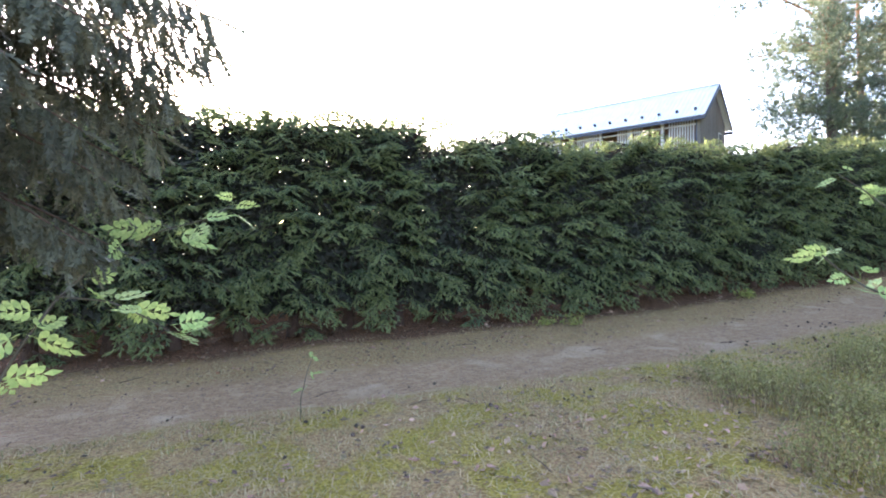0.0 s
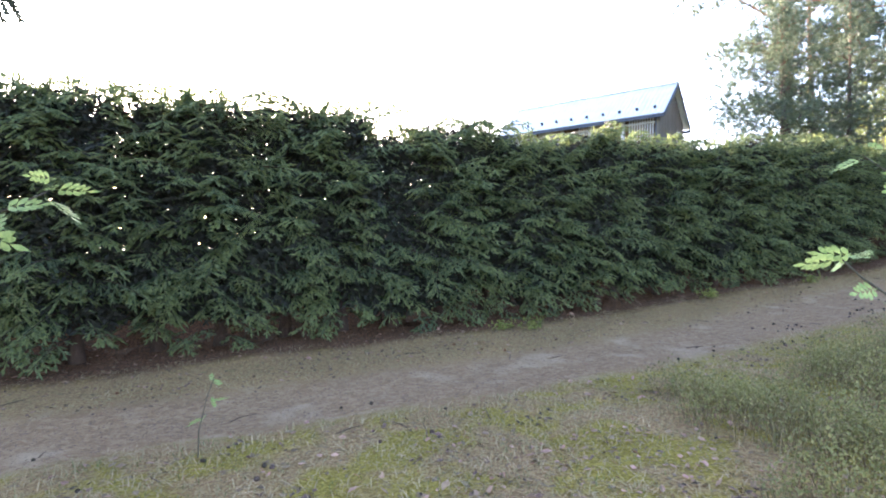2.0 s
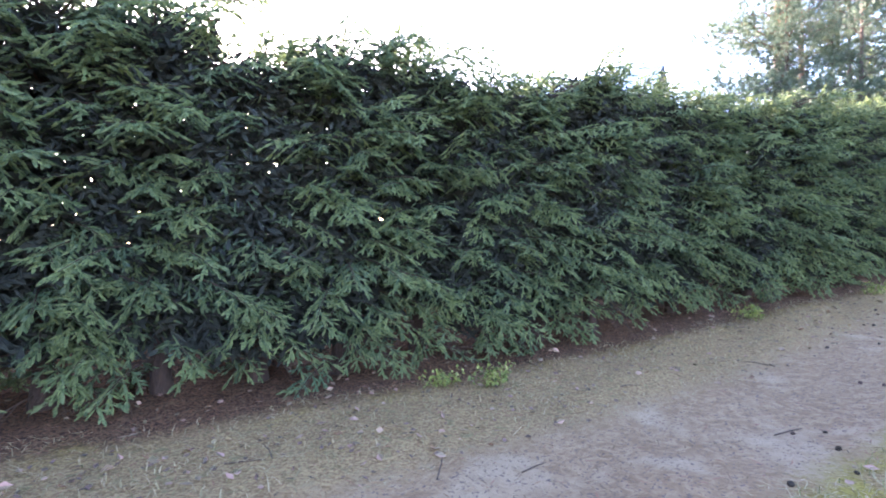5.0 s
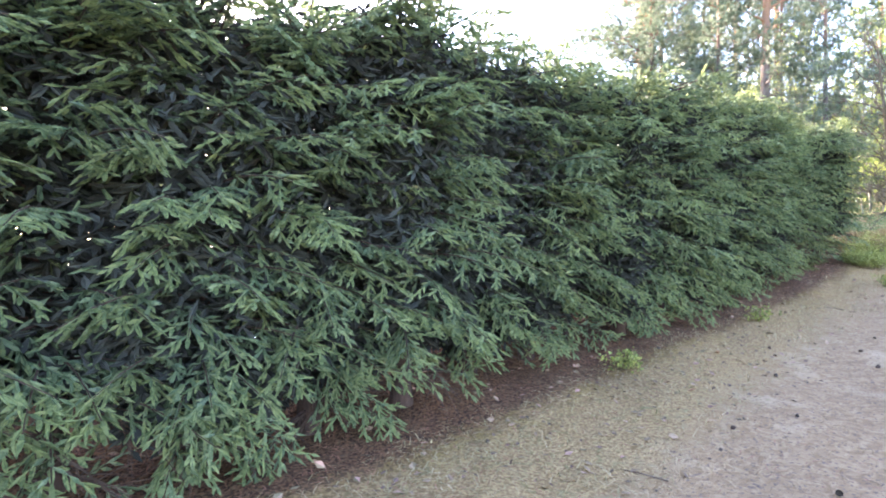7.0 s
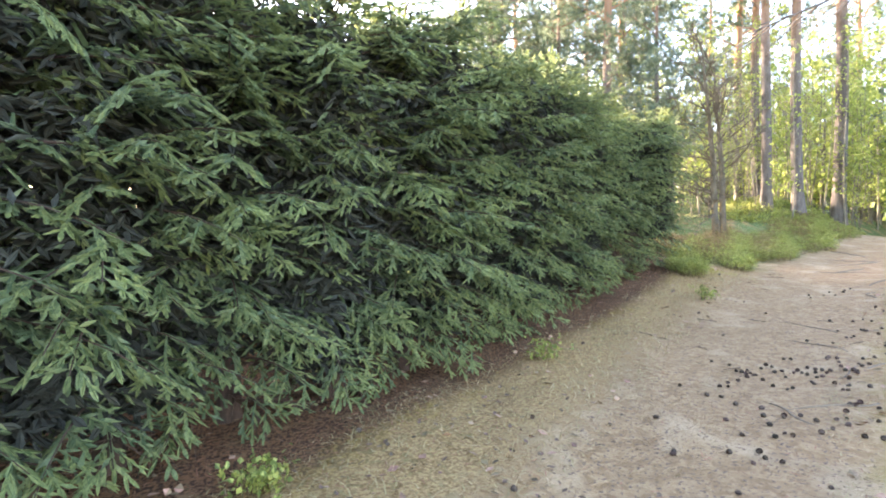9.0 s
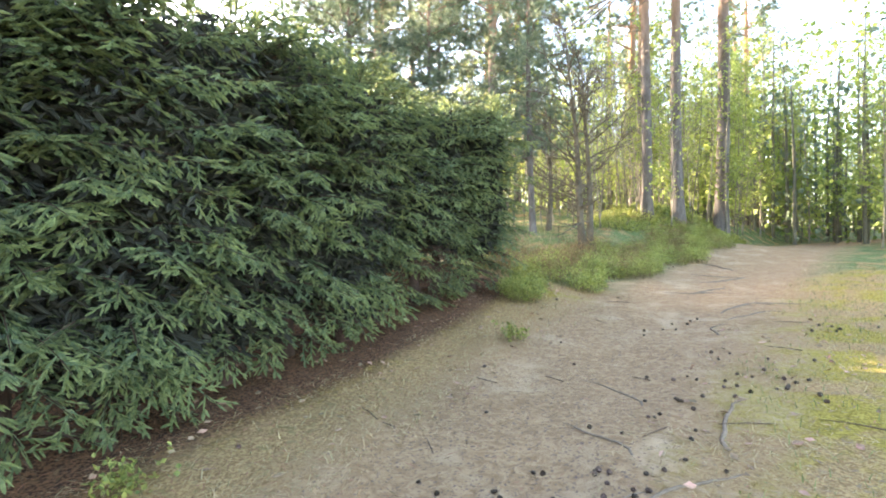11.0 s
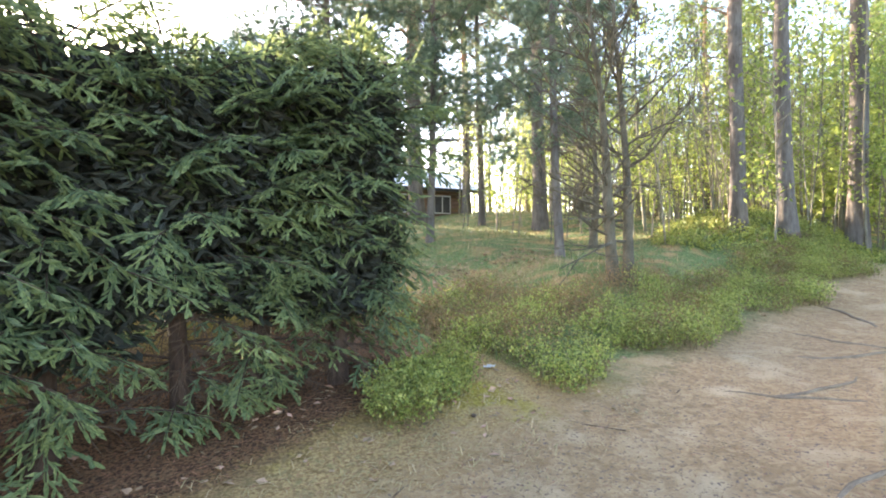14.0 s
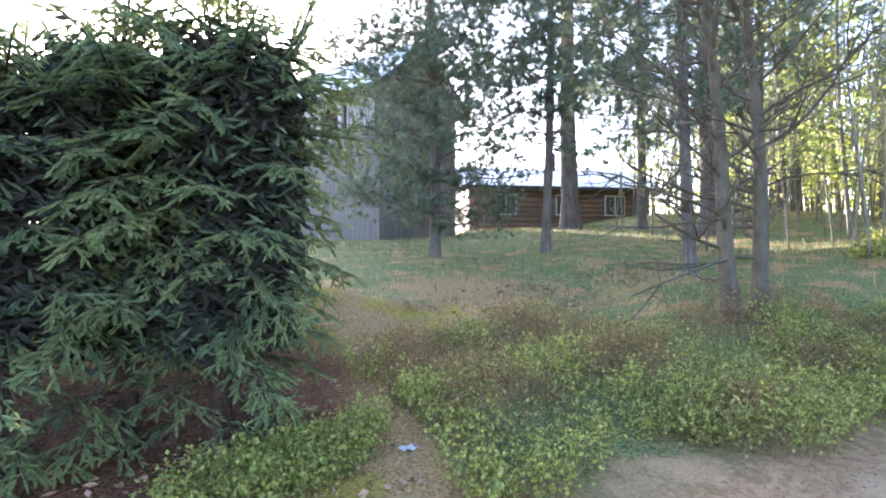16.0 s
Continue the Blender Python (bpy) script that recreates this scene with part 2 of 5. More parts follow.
def place(template, pos, d, up, length, width):
    """Copies of template (T, 3, 3), drawn along +x, turned along d and scaled; gives (N * T, 3, 3)."""
    pos, d, up = (np.asarray(x, float) for x in (pos, d, up))
    d = d / (np.linalg.norm(d, axis=1)[:, None] + 1e-9)
    y = np.cross(up, d)
    y /= np.linalg.norm(y, axis=1)[:, None] + 1e-6
    z = np.cross(d, y)
    length, width = np.broadcast_to(length, len(pos)), np.broadcast_to(width, len(pos))
    basis = np.stack([d * length[:, None], y * width[:, None], z * width[:, None]], 1)
    out = np.einsum("tck,nkj->ntcj", template, basis) + pos[:, None, None]
    return out.reshape(-1, 3, 3)


def needle_twig(steps, seed=0):
    """A shoot of unit length with needles of unit reach on both sides and above."""
    r = np.random.default_rng(seed)
    t = []
    for i in range(steps):
        x = (i + 0.3) / steps
        w = 0.62 / steps
        reach = (1.0 if x < 0.75 else 1.0 - 1.6 * (x - 0.75)) * (0.85 + 0.3 * r.random())
        for ang in ((20, 160) if i % 2 else (20, 160, 90)):
            a = radians(ang + r.uniform(-18, 18))
            fwd = 0.9 / steps
            t.append([(x - w, 0, 0), (x + w, 0, 0), (min(x + fwd, 1.02), reach * math.cos(a), reach * math.sin(a) * 0.8)])
    return np.array(t, float)


def brush_twig():
    """A short needle-clad shoot: two crossed slim blades."""
    t = []
    for ang in (28, 118):
        q = np.array([0, math.cos(radians(ang)), math.sin(radians(ang)) * 0.85])
        a, b, c, d = np.zeros(3), np.array([0.55, 0, 0]) + q, np.array([0.55, 0, 0]) - q, np.array([1.0, 0, 0])
        t += [[a, c, b], [b, c, d]]
    return np.array(t, float)


TWIG = brush_twig()


def feather_twig():
    """A spruce shoot: a blunt needle-clad finger with a raised back."""
    a, b, c, d, e = (0, -0.55, 0), (0, 0.55, 0), (0.82, -1.0, -0.25), (0.82, 1.0, -0.25), (1.0, 0, 0)
    t = [[a, c, b], [b, c, d], [c, e, d]]
    f, g, h, k = (0, 0, 0), (0.5, 0, 0.95), (0.45, 0, -0.95), (0.98, 0, 0.1)
    t += [[f, h, g], [g, h, k]]
    return np.array(t, float)


FEATHER = feather_twig()
TWIG_LONG = needle_twig(5, 2)
r0 = np.random.default_rng(3)
TUFT = []
for i in range(13):
    v = np.array([0.55 + 0.6 * r0.random(), r0.normal() * 0.6, r0.normal() * 0.6])
    v /= np.linalg.norm(v)
    s = np.cross(v, (0.3, 0.5, 0.8)) * 0.075
    TUFT.append([-s, s, v])
TUFT = np.array(TUFT)
LEAF = np.array([[(0, 0, 0), (0.5, -0.32, 0.04), (1, 0, 0)], [(0, 0, 0), (1, 0, 0), (0.5, 0.32, 0.04)]], float)


def unit(a):
    a = np.asarray(a, float)
    return a / (np.linalg.norm(a) + 1e-9)


def part(name, data, parent, label="", kind=""):
    ob = new(name, data)
    ob.parent = parent
    return tagged(ob, label, kind=kind)


def thing(name, x, y, z, label, category, group="", rz=0.0, scale=1.0):
    ob = new(name)
    ob.empty_display_size = 0.2
    ob.matrix_basis = pose(x, y, z, 0, 0, rz) @ Matrix.Diagonal((scale, scale, scale, 1))
    return tagged(ob, label, category, group)


# ---- the lie of the land ----
S_KNOTS = [-200, -40, -20, -6, 0, 2, 5, 7.5, 10, 12.5, 15, 19, 22.5, 28, 36, 60, 100, 400]
S_HEIGHT = [-2.5, -1.2, -0.7, -0.32, -0.03, 0.05, 0.13, 0.24, 0.42, 0.6, 0.76, 1.08, 1.37, 1.7, 2.05, 2.6, 3.0, 3.0]
N_KNOTS = [-400, 5.5, 7, 8, 9, 10.5, 12.4, 15, 20, 30, 400]
N_HEIGHT = [0, 0, 0.14, 0.38, 0.45, 0.55, 0.87, 1.2, 1.6, 2.0, 2.2]


PATH_X = [-40, -8, -3.9, -2.2, 0.1, 3.4, 7.7, 10.5, 13.2, 15.4, 18.4, 25, 33, 45, 80]
PATH_Y = [-6, 3.4, 4.9, 5.55, 6.3, 7.7, 9.7, 10.9, 12.0, 12.6, 13.4, 14.9, 16.6, 18, 20]


def ease(u):
    u = np.clip(u, 0, 1)
    return u * u * (3 - 2 * u)


def land(x, y):
    x, y = np.asarray(x, float), np.asarray(y, float)
    s, n = 0.922 * x + 0.387 * y, -0.387 * x + 0.922 * y
    z = np.interp(s, S_KNOTS, S_HEIGHT)
    k = np.clip((s - 15) / 9, 0, 1)
    k = k * k * (3 - 2 * k)
    z = z + k * np.interp(n, N_KNOTS, N_HEIGHT) + (1 - k) * np.clip(n - 6.5, 0, 5) * 0.045
    z = z + 0.5 * np.exp(-((x - 26.5) ** 2 + (y - 18.6) ** 2) / 12)
    north = (y - np.interp(x, PATH_X, PATH_Y)) * 0.91
    z = z + 0.3 * ease((x - 18.5) / 1.5) * ease((north - 2) / 2) + 0.7 * ease((x - 23) / 6) * ease((north - 1.6) / 1.6)
    # Unseen bank added behind the hedge to keep low sun off the path.
    hs = (y - 8.62 - 0.42 * x) * 0.922
    z = z + 0.95 * np.exp(-((hs - 2.9) / 0.85) ** 2) * np.clip((16.4 - x) / 2, 0, 1) * np.clip((x + 20) / 5, 0, 1)
    near = np.exp(-((x - 12) ** 2 + (y - 12) ** 2) / 1800)
    z = z + near * (0.02 * np.sin(2.1 * x + 0.7 * y) * np.sin(1.7 * y - 0.4 * x) + 0.012 * np.sin(5.3 * x + 1.1) * np.sin(4.7 * y + 0.6 * x))
    return z


def path_side(x, y):
    """Metres across the trodden line, to its north positive."""
    return (np.asarray(y, float) - np.interp(x, PATH_X, PATH_Y)) * 0.91


def hedge_side(x, y):
    """Metres north of the hedge's front."""
    return (np.asarray(y, float) - 8.62 - 0.42 * np.asarray(x, float)) * 0.922


def path_width(x):
    return np.interp(x, [-8, 0, 4, 10, 16, 25, 40], [0.7, 0.66, 0.7, 1.0, 1.25, 1.35, 1.0])


def surface(x, y):
    """The trodden ground: the land less the hollow of the path."""
    return land(x, y) - 0.05 * np.exp(-(path_side(x, y) / path_width(x)) ** 2)


def build_ground():
    def axis(a, b, step, far):
        mid = np.arange(a, b + 1e-6, step)
        out, d, p = [], step, b
        while p < far:
            d *= 1.35
            p += d
            out.append(p)
        lo, d, p = [], step, a
        while p > -far:
            d *= 1.35
            p -= d
            lo.append(p)
        return np.array(lo[::-1] + list(mid) + out)

    xs, ys = axis(-8, 30, 0.17, 2500), axis(1.5, 26, 0.17, 2500)
    gx, gy = np.meshgrid(xs, ys)
    gz = surface(gx, gy)
    d, wide = path_side(gx, gy), path_width(gx)
    v = np.stack([gx, gy, gz], -1).reshape(-1, 3)
    w, h = len(xs), len(ys)
    i, j = np.meshgrid(np.arange(w - 1), np.arange(h - 1))
    a = (j * w + i).ravel()
    sp = Soup()
    sp.add(v, np.concatenate([np.stack([a, a + 1, a + w + 1], -1), np.stack([a, a + w + 1, a + w], -1)]))
    me = sp.mesh("ground", M_GROUND, True)
    hs = hedge_side(gx, gy)
    bare = np.clip(1.25 - np.abs(d) / wide * 0.72, 0, 1)
    roots = np.clip(1.0 - np.abs(d + 1.0) / 1.1, 0, 0.46) * np.clip((gx - 4) / 4, 0, 1)
    bare = np.maximum(bare, roots)
    litter = np.clip(0.5 + (hs + 0.12) * 1.1, 0, 1) * np.clip(0.5 + (2.1 - hs) * 0.8, 0, 1) * np.clip((16.2 - gx) * 0.9, 0, 1)
    straw = np.clip(1.1 - np.abs(hs + 1.2) * 0.5, 0, 1) * np.clip(16 - gx, 0, 1)
    straw = np.maximum(straw, 0.65 * np.clip(1.3 - np.hypot(gx - 17.2, (gy - 20.2) * 1.2) / 2.0, 0, 1))
    track = np.clip(1.2 - np.abs(gx - 16.3 + 0.33 * (gy - 14.2)) / 0.33, 0, 1) * np.clip(17 - gy, 0, 1) * np.clip(gy - 12.5, 0, 1)
    straw = np.maximum(straw, track)
    straw = np.maximum(straw, 0.6 * np.clip(1.1 - np.hypot((gx - 19.5) / 2.6, (gy - 19.0)) / 1.0, 0, 1))
    lush = np.maximum(np.clip((gx - 15.5 - 6 * np.clip(-d / 2, 0, 1) + 0.6 * np.sin(0.9 * gy) + 0.5 * np.sin(2.3 * gy + gx)) / 3, 0, 1), np.clip(0.5 + (hs - 3.4) * 0.7, 0, 1))
    for name, val in (("bare", bare), ("litter", litter), ("straw", straw), ("lush", lush)):
        at = me.attributes.new(name, "FLOAT", "POINT")
        at.data.foreach_set("value", val.ravel().astype(np.float32))
    tagged(new("ground", me), "sloping forest ground with trodden sandy path, moss and needle litter", "ground", kind="structure")


build_ground()

# ---- spruce hedge ----
def bend(az, length, rise, sag, z0, k=6):
    """A limb's line: out along az, up by rise and sagging at the tip."""
    u = np.linspace(0, 1, k)
    return np.stack([np.cos(az) * length * u, np.sin(az) * length * u, z0 + length * (rise * u - sag * u * u)], 1)


def spruce_limb(r, line, length, limbs, green, dead, twig, side_step, start, hang, thick, shoots=((0.2, 1), (0.35, -1), (0.5, 1), (0.65, -1), (0.85, 1))):
    tube(limbs, line, np.linspace(thick, 0.003, len(line)), 4, False)
    count = max(5, int(length * (1 - start) / side_step))
    us = start + (1 - start) * (np.arange(count) + r.random(count) * 0.8) / count
    k = len(line) - 1
    for n, u in enumerate(us):
        i = min(int(u * k), k - 1)
        p = line[i] + (line[i + 1] - line[i]) * (u * k - i)
        t = unit(line[i + 1] - line[i])
        side = unit(np.cross(t, (0, 0, 1))) * (1 if n % 2 else -1)
        a = r.uniform(0.45, 1.25)
        d = unit(t * math.cos(a) + side * math.sin(a) + np.array([0, 0, -hang * r.uniform(0.4, 1.3)]))
        ln = twig * (1.25 - 0.55 * u) * r.uniform(0.7, 1.25)
        green.append((p, d, ln))
        for q, sgn in shoots:
            if r.random() < 0.88:
                e = unit(d * 0.75 + sgn * side * 0.2 + t * 0.5 * sgn + np.array([0, 0, -hang * r.uniform(0.1, 0.8)]) + r.normal(size=3) * 0.18)
                green.append((p + d * ln * q, e, ln * r.uniform(0.5, 0.8)))
    tip = unit(line[-1] - line[-2])
    green.append((line[-1], tip, twig * 0.9))


def twig_soup(r, green, template, reach):
    pos = np.array([g[0] for g in green])
    d = np.array([g[1] for g in green])
    ln = np.array([g[2] for g in green])
    up = np.tile((0.0, 0.0, 1.0), (len(pos), 1)) + r.normal(size=(len(pos), 3)) * 0.3
    sp = Soup()
    sp.tris(place(template, pos, d, up, ln, reach * (0.85 + 0.3 * r.random(len(pos)))))
    return sp


def shoot_twig():
    """A needle-clad spruce shoot: a soft tapering finger with a raised back."""
    l = [(0, 0.45, -0.1), (0.32, 1.0, -0.2), (0.62, 0.92, -0.2), (0.88, 0.62, -0.1)]
    m = [(x, -y, z) for x, y, z in l]
    t = []
    for i in range(3):
        t += [[l[i], m[i], m[i + 1]], [l[i], m[i + 1], l[i + 1]]]
    t.append([l[3], m[3], (1.06, 0, 0)])
    t += [[(0, 0, 0), (0.45, 0, -0.85), (0.45, 0, 0.85)], [(0.45, 0, 0.85), (0.45, 0, -0.85), (1.04, 0, 0)]]
    return np.array(t, float)


SHOOT = shoot_twig()


def spruce_spray(r, line, limbs, green, start, hang, thick, reach):
    """A flat fan of branchlets along a limb, each with paired shoots, drooping towards the tips."""
    tube(limbs, line, np.linspace(thick, 0.003, len(line)), 4, False)
    k = len(line) - 1
    span = float(np.linalg.norm(line[-1] - line[0]))
    tilt = r.normal() * 0.4
    count = max(5, int(span * (1 - start) / 0.062))
    for n in range(count):
        u = start + (1 - start) * (n + r.uniform(0.1, 0.7)) / count
        i = min(int(u * k), k - 1)
        p = line[i] + (line[i + 1] - line[i]) * (u * k - i)
        t = unit(line[i + 1] - line[i])
        side = unit(unit(np.cross(t, (0, 0, 1))) + np.array([0, 0, tilt])) * (1 if n % 2 else -1)
        a = r.uniform(0.65, 1.2)
        d = unit(t * math.cos(a) + side * math.sin(a) + np.array([0, 0, -hang * r.uniform(0.1, 1.4)]))
        across = unit(t * math.sin(a) - side * math.cos(a))
        length = reach * np.interp(n / count, [0, 0.35, 1], [0.85, 1.0, 0.36]) * r.uniform(0.75, 1.2)
        bits = max(1, round(length / 0.085))
        q = p
        for j in range(bits):
            step = length / bits
            green.append((q, d, step * 1.12, j + 1 == bits and u > 0.55))
            for m in range(2):
                sgn = 1 if (j + m) % 2 else -1
                e = unit(d * 0.8 + across * sgn * r.uniform(0.5, 0.85) + np.array([0, 0, -hang * r.uniform(0.05, 0.6)]))
                green.append((q + d * step * (0.25 + 0.5 * m), e, r.uniform(0.06, 0.105), u > 0.6))
            q = q + d * step
            d = unit(d + t * 0.1 + np.array([0, 0, -hang * r.uniform(0.05, 0.3)]))
        green.append((q, d, r.uniform(0.06, 0.085), u > 0.45))
    for u in np.linspace(start + 0.1, 1, 6):
        i = min(int(u * k), k - 1)
        green.append((line[i] + (line[i + 1] - line[i]) * (u * k - i), unit(line[i + 1] - line[i]), 0.11, u > 0.8))


def hedge_spruce(seed, bottom, height, label, leafy_low=0.75, all_round=False, shoot=SHOOT, reach=0.0118, step=0.036):
    """A clipped hedge tree; the hedge runs along its x, its faces look along -y and +y."""
    r = np.random.default_rng(seed)
    limbs, green, dead, core = Soup(), [], Soup(), []
    z, n = 0.14, 0
    while z < height - 0.12:
        face = np.interp(z, [0.2, 0.6, 1.2, 2.3, height - 0.4, height], [0.6, 0.78, 0.95, 0.97, 0.86, 0.55])
        if all_round:
            az = n * 2.4 + r.uniform(-0.5, 0.5)
            length = face * r.uniform(0.72, 1.12)
        else:
            az = (-1 if n % 5 < 3 else 1) * math.pi / 2 + r.uniform(-1.0, 1.0)
            length = min(face / abs(math.sin(az)), 1.1) * r.uniform(0.7, 1.13)
        thin = z < bottom
        if thin:
            ln = bend(az, length * 0.75, r.uniform(-0.1, 0.15), r.uniform(0.1, 0.4), z)
            tube(dead, ln, np.linspace(0.009, 0.002, 6), 4, False)
            for _ in range(14):
                i = r.integers(1, 5)
                d = unit(unit(ln[i + 1] - ln[i]) + r.normal(size=3) * 0.5) * r.uniform(0.8, 1.6)
                tube(dead, [ln[i], ln[i] + d * 0.1, ln[i] + d * 0.24 - np.array([0, 0, 0.03])], [0.004, 0.003, 0.001], 3, False)
            z += 0.008
        if not thin or r.random() < leafy_low:
            rise = np.interp(z, [0.3, 1.5, height - 0.5, height], [0.22, 0.32, 0.55, 0.8])
            sag = np.interp(z, [0.3, 1.5, height], [0.4, 0.38, 0.3])
            rise = min(rise + r.uniform(-0.12, 0.1), (height - z) / length + sag)
            spruce_spray(r, bend(az, length, rise, sag, z), limbs, green, 0.3, 0.5, 0.011, 0.25)
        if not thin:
            # Fill that closes see-through gaps; the big pieces get the shade-dark M_INNER.
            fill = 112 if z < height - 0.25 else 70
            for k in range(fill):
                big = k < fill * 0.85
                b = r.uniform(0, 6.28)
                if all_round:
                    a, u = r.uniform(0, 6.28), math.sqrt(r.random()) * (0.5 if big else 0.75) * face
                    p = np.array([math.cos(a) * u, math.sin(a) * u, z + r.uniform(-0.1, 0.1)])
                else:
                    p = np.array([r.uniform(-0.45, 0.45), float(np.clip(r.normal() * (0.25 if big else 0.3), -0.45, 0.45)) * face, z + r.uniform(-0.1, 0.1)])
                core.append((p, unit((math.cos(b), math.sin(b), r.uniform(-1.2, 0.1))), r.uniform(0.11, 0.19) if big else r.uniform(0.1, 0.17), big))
        z += step
        n += 1
    for _ in range(9):
        x, y = r.uniform(-0.4, 0.4), r.uniform(-0.5, 0.5)
        ln = np.array([[x * 0.3, y * 0.3, height - 0.5], [x, y, height - 0.2], [x * 1.2, y * 1.2, height + r.uniform(-0.08, 0.1)]])
        spruce_spray(r, ln, limbs, green, 0.3, 0.1, 0.008, 0.12)
    trunk = Soup()
    zz = np.linspace(-0.15, height - 0.2, 8)
    wob = np.stack([0.02 * np.sin(zz * 2 + seed), 0.02 * np.cos(zz * 1.6 + seed), zz], 1)
    tube(trunk, wob, np.interp(zz, [-0.15, 0.1, 0.5, height], [0.12, 0.085, 0.07, 0.015]), 10)
    ob = thing("spruce_tree", 0, 0, 0, label, "spruce tree", "clipped spruce hedge")
    part("trunk", trunk.mesh("trunk", M_SPRUCE_BARK, True), ob, "dark brown scaly trunk")
    part("branchwork", limbs.mesh("branchwork", M_SPRUCE_BARK), ob, kind="stuff")
    part("dead_branchwork", dead.mesh("dead_branchwork", M_DEAD_TWIG), ob, "dry brown dead lower branches", "stuff")
    leafy = twig_soup(r, [g for g in green if not g[3]], FEATHER, 0.0125)
    tips = twig_soup(r, [g for g in green if g[3]], shoot, reach)
    young = twig_soup(r, [c for c in core if not c[3]], FEATHER, 0.0135)
    leafy.add(np.concatenate(young.v), np.concatenate(young.f))
    # Inner fill, coloured dark to stand for shade between the sprays.
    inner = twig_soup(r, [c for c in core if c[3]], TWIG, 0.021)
    part("inner_sprays", inner.mesh("inner_sprays", M_INNER), ob, "filler sprays near the trunk, coloured near black for the shade inside", "stuff")
    part("foliage", leafy.mesh("foliage", M_NEEDLE), ob, "dense dark green drooping needle sprays", "stuff")
    part("fresh_growth", tips.mesh("fresh_growth", M_NEEDLE_TIP), ob, "lighter yellow-green shoot tips", "stuff")
    return ob


def hedge():
    lab = "dense dark green spruce in a clipped hedge beside the path"
    airy = "green hedge spruce with bare lower trunk and dry branches"
    last = "green spruce at the open end of the clipped hedge"
    dense = [hedge_spruce(11, 0.42, 3.24, lab, 0.75), hedge_spruce(12, 0.36, 3.16, lab, 0.8), hedge_spruce(13, 0.6, 3.28, lab, 0.55)]
    bare = [hedge_spruce(22, 0.95, 2.92, airy, 0.55), hedge_spruce(21, 0.8, 2.96, airy, 0.6)]
    far = [hedge_spruce(31, 0.45, 3.44, lab, 0.7, reach=0.0135), hedge_spruce(32, 0.5, 3.38, lab, 0.6, reach=0.0135)]
    end = [hedge_spruce(23, 0.75, 3.0, last, 0.72, True, step=0.028)]
    r = random.Random(5)
    used = set()
    first = ((14.72, -0.2), (14.07, 0.15), (13.42, 0.1), (12.6, 0.2))
    for i in range(27):
        x, off = first[i] if i < 4 else (11.85 - (i - 4) * 0.79, r.uniform(-0.13, 0.13))
        y = 9.53 + 0.42 * x + off
        x += r.uniform(-0.03, 0.03)
        pool = end if i == 0 else bare if i < 4 else dense if x > -0.6 else far
        base = pool[i % len(pool)]
        s = r.uniform(0.985, 1.035)
        turn = 22.8 + r.uniform(-14, 14) + (180 if r.random() < 0.4 and i else 0)
        m = pose(x, y, float(land(x, y)) - 0.02, r.uniform(-1.5, 1.5), r.uniform(-1.5, 1.5), turn)
        if base.name not in used:
            used.add(base.name)
            base.matrix_basis = m @ Matrix.Diagonal((s, s, s, 1))
        else:
            ob = copy_thing(base, m)
            ob.scale = (s, s, s)


hedge()


def tall_spruce(x, y):
    """An old untrimmed spruce with hanging sprays."""
    r = np.random.default_rng(31)
    limbs, green, dead = Soup(), [], Soup()
    height = 13.0
    z, n = 1.92, 0
    while z < height - 0.5:
        az = n * 2.4 + r.uniform(-0.4, 0.4)
        sunny = n % 5 < 3 and z < 4.2
        if sunny:
            az = r.uniform(-0.6, 0.2)
        length = np.interp(z, [1.7, 2.3, 5, height], [1.5, 1.6, 1.4, 0.3]) * r.uniform(0.75, 1.1)
        if sunny:
            length = np.interp(z, [1.7, 2.45, 2.7, 3.4, 4.2], [1.8, 1.85, 2.4, 2.5, 2.0]) * r.uniform(0.85, 1.05)
        ln = bend(az, length, np.interp(z, [1, 5, height], [0.02, 0.15, 0.7]), 0.33, z, 8)
        spruce_limb(r, ln, length, limbs, green, dead, 0.2, 0.026 if z < 4.5 else 0.15, 0.25, 1.5, 0.02, ((0.3, 1), (0.55, -1), (0.8, 1)))
        z += 0.036 if z < 3.9 else 0.25
        n += 1
    ob = thing("spruce_tree", x, y, float(land(x, y)), "tall old spruce with long hanging grey-green branches", "spruce tree")
    trunk = Soup()
    zz = np.linspace(-0.2, height, 14)
    tube(trunk, np.stack([0 * zz, 0 * zz, zz], 1), np.interp(zz, [-0.2, 0.3, height], [0.28, 0.2, 0.02]), 12)
    part("trunk", trunk.mesh("trunk", M_SPRUCE_BARK, True), ob, "reddish brown scaly trunk")
    part("branchwork", limbs.mesh("branchwork", M_DEAD_TWIG), ob, kind="stuff")
    part("foliage", twig_soup(r, green, TWIG_LONG, 0.023).mesh("foliage", M_NEEDLE_BIG), ob, "hanging grey-green needle sprays", "stuff")


tall_spruce(-3.42, 2.6)

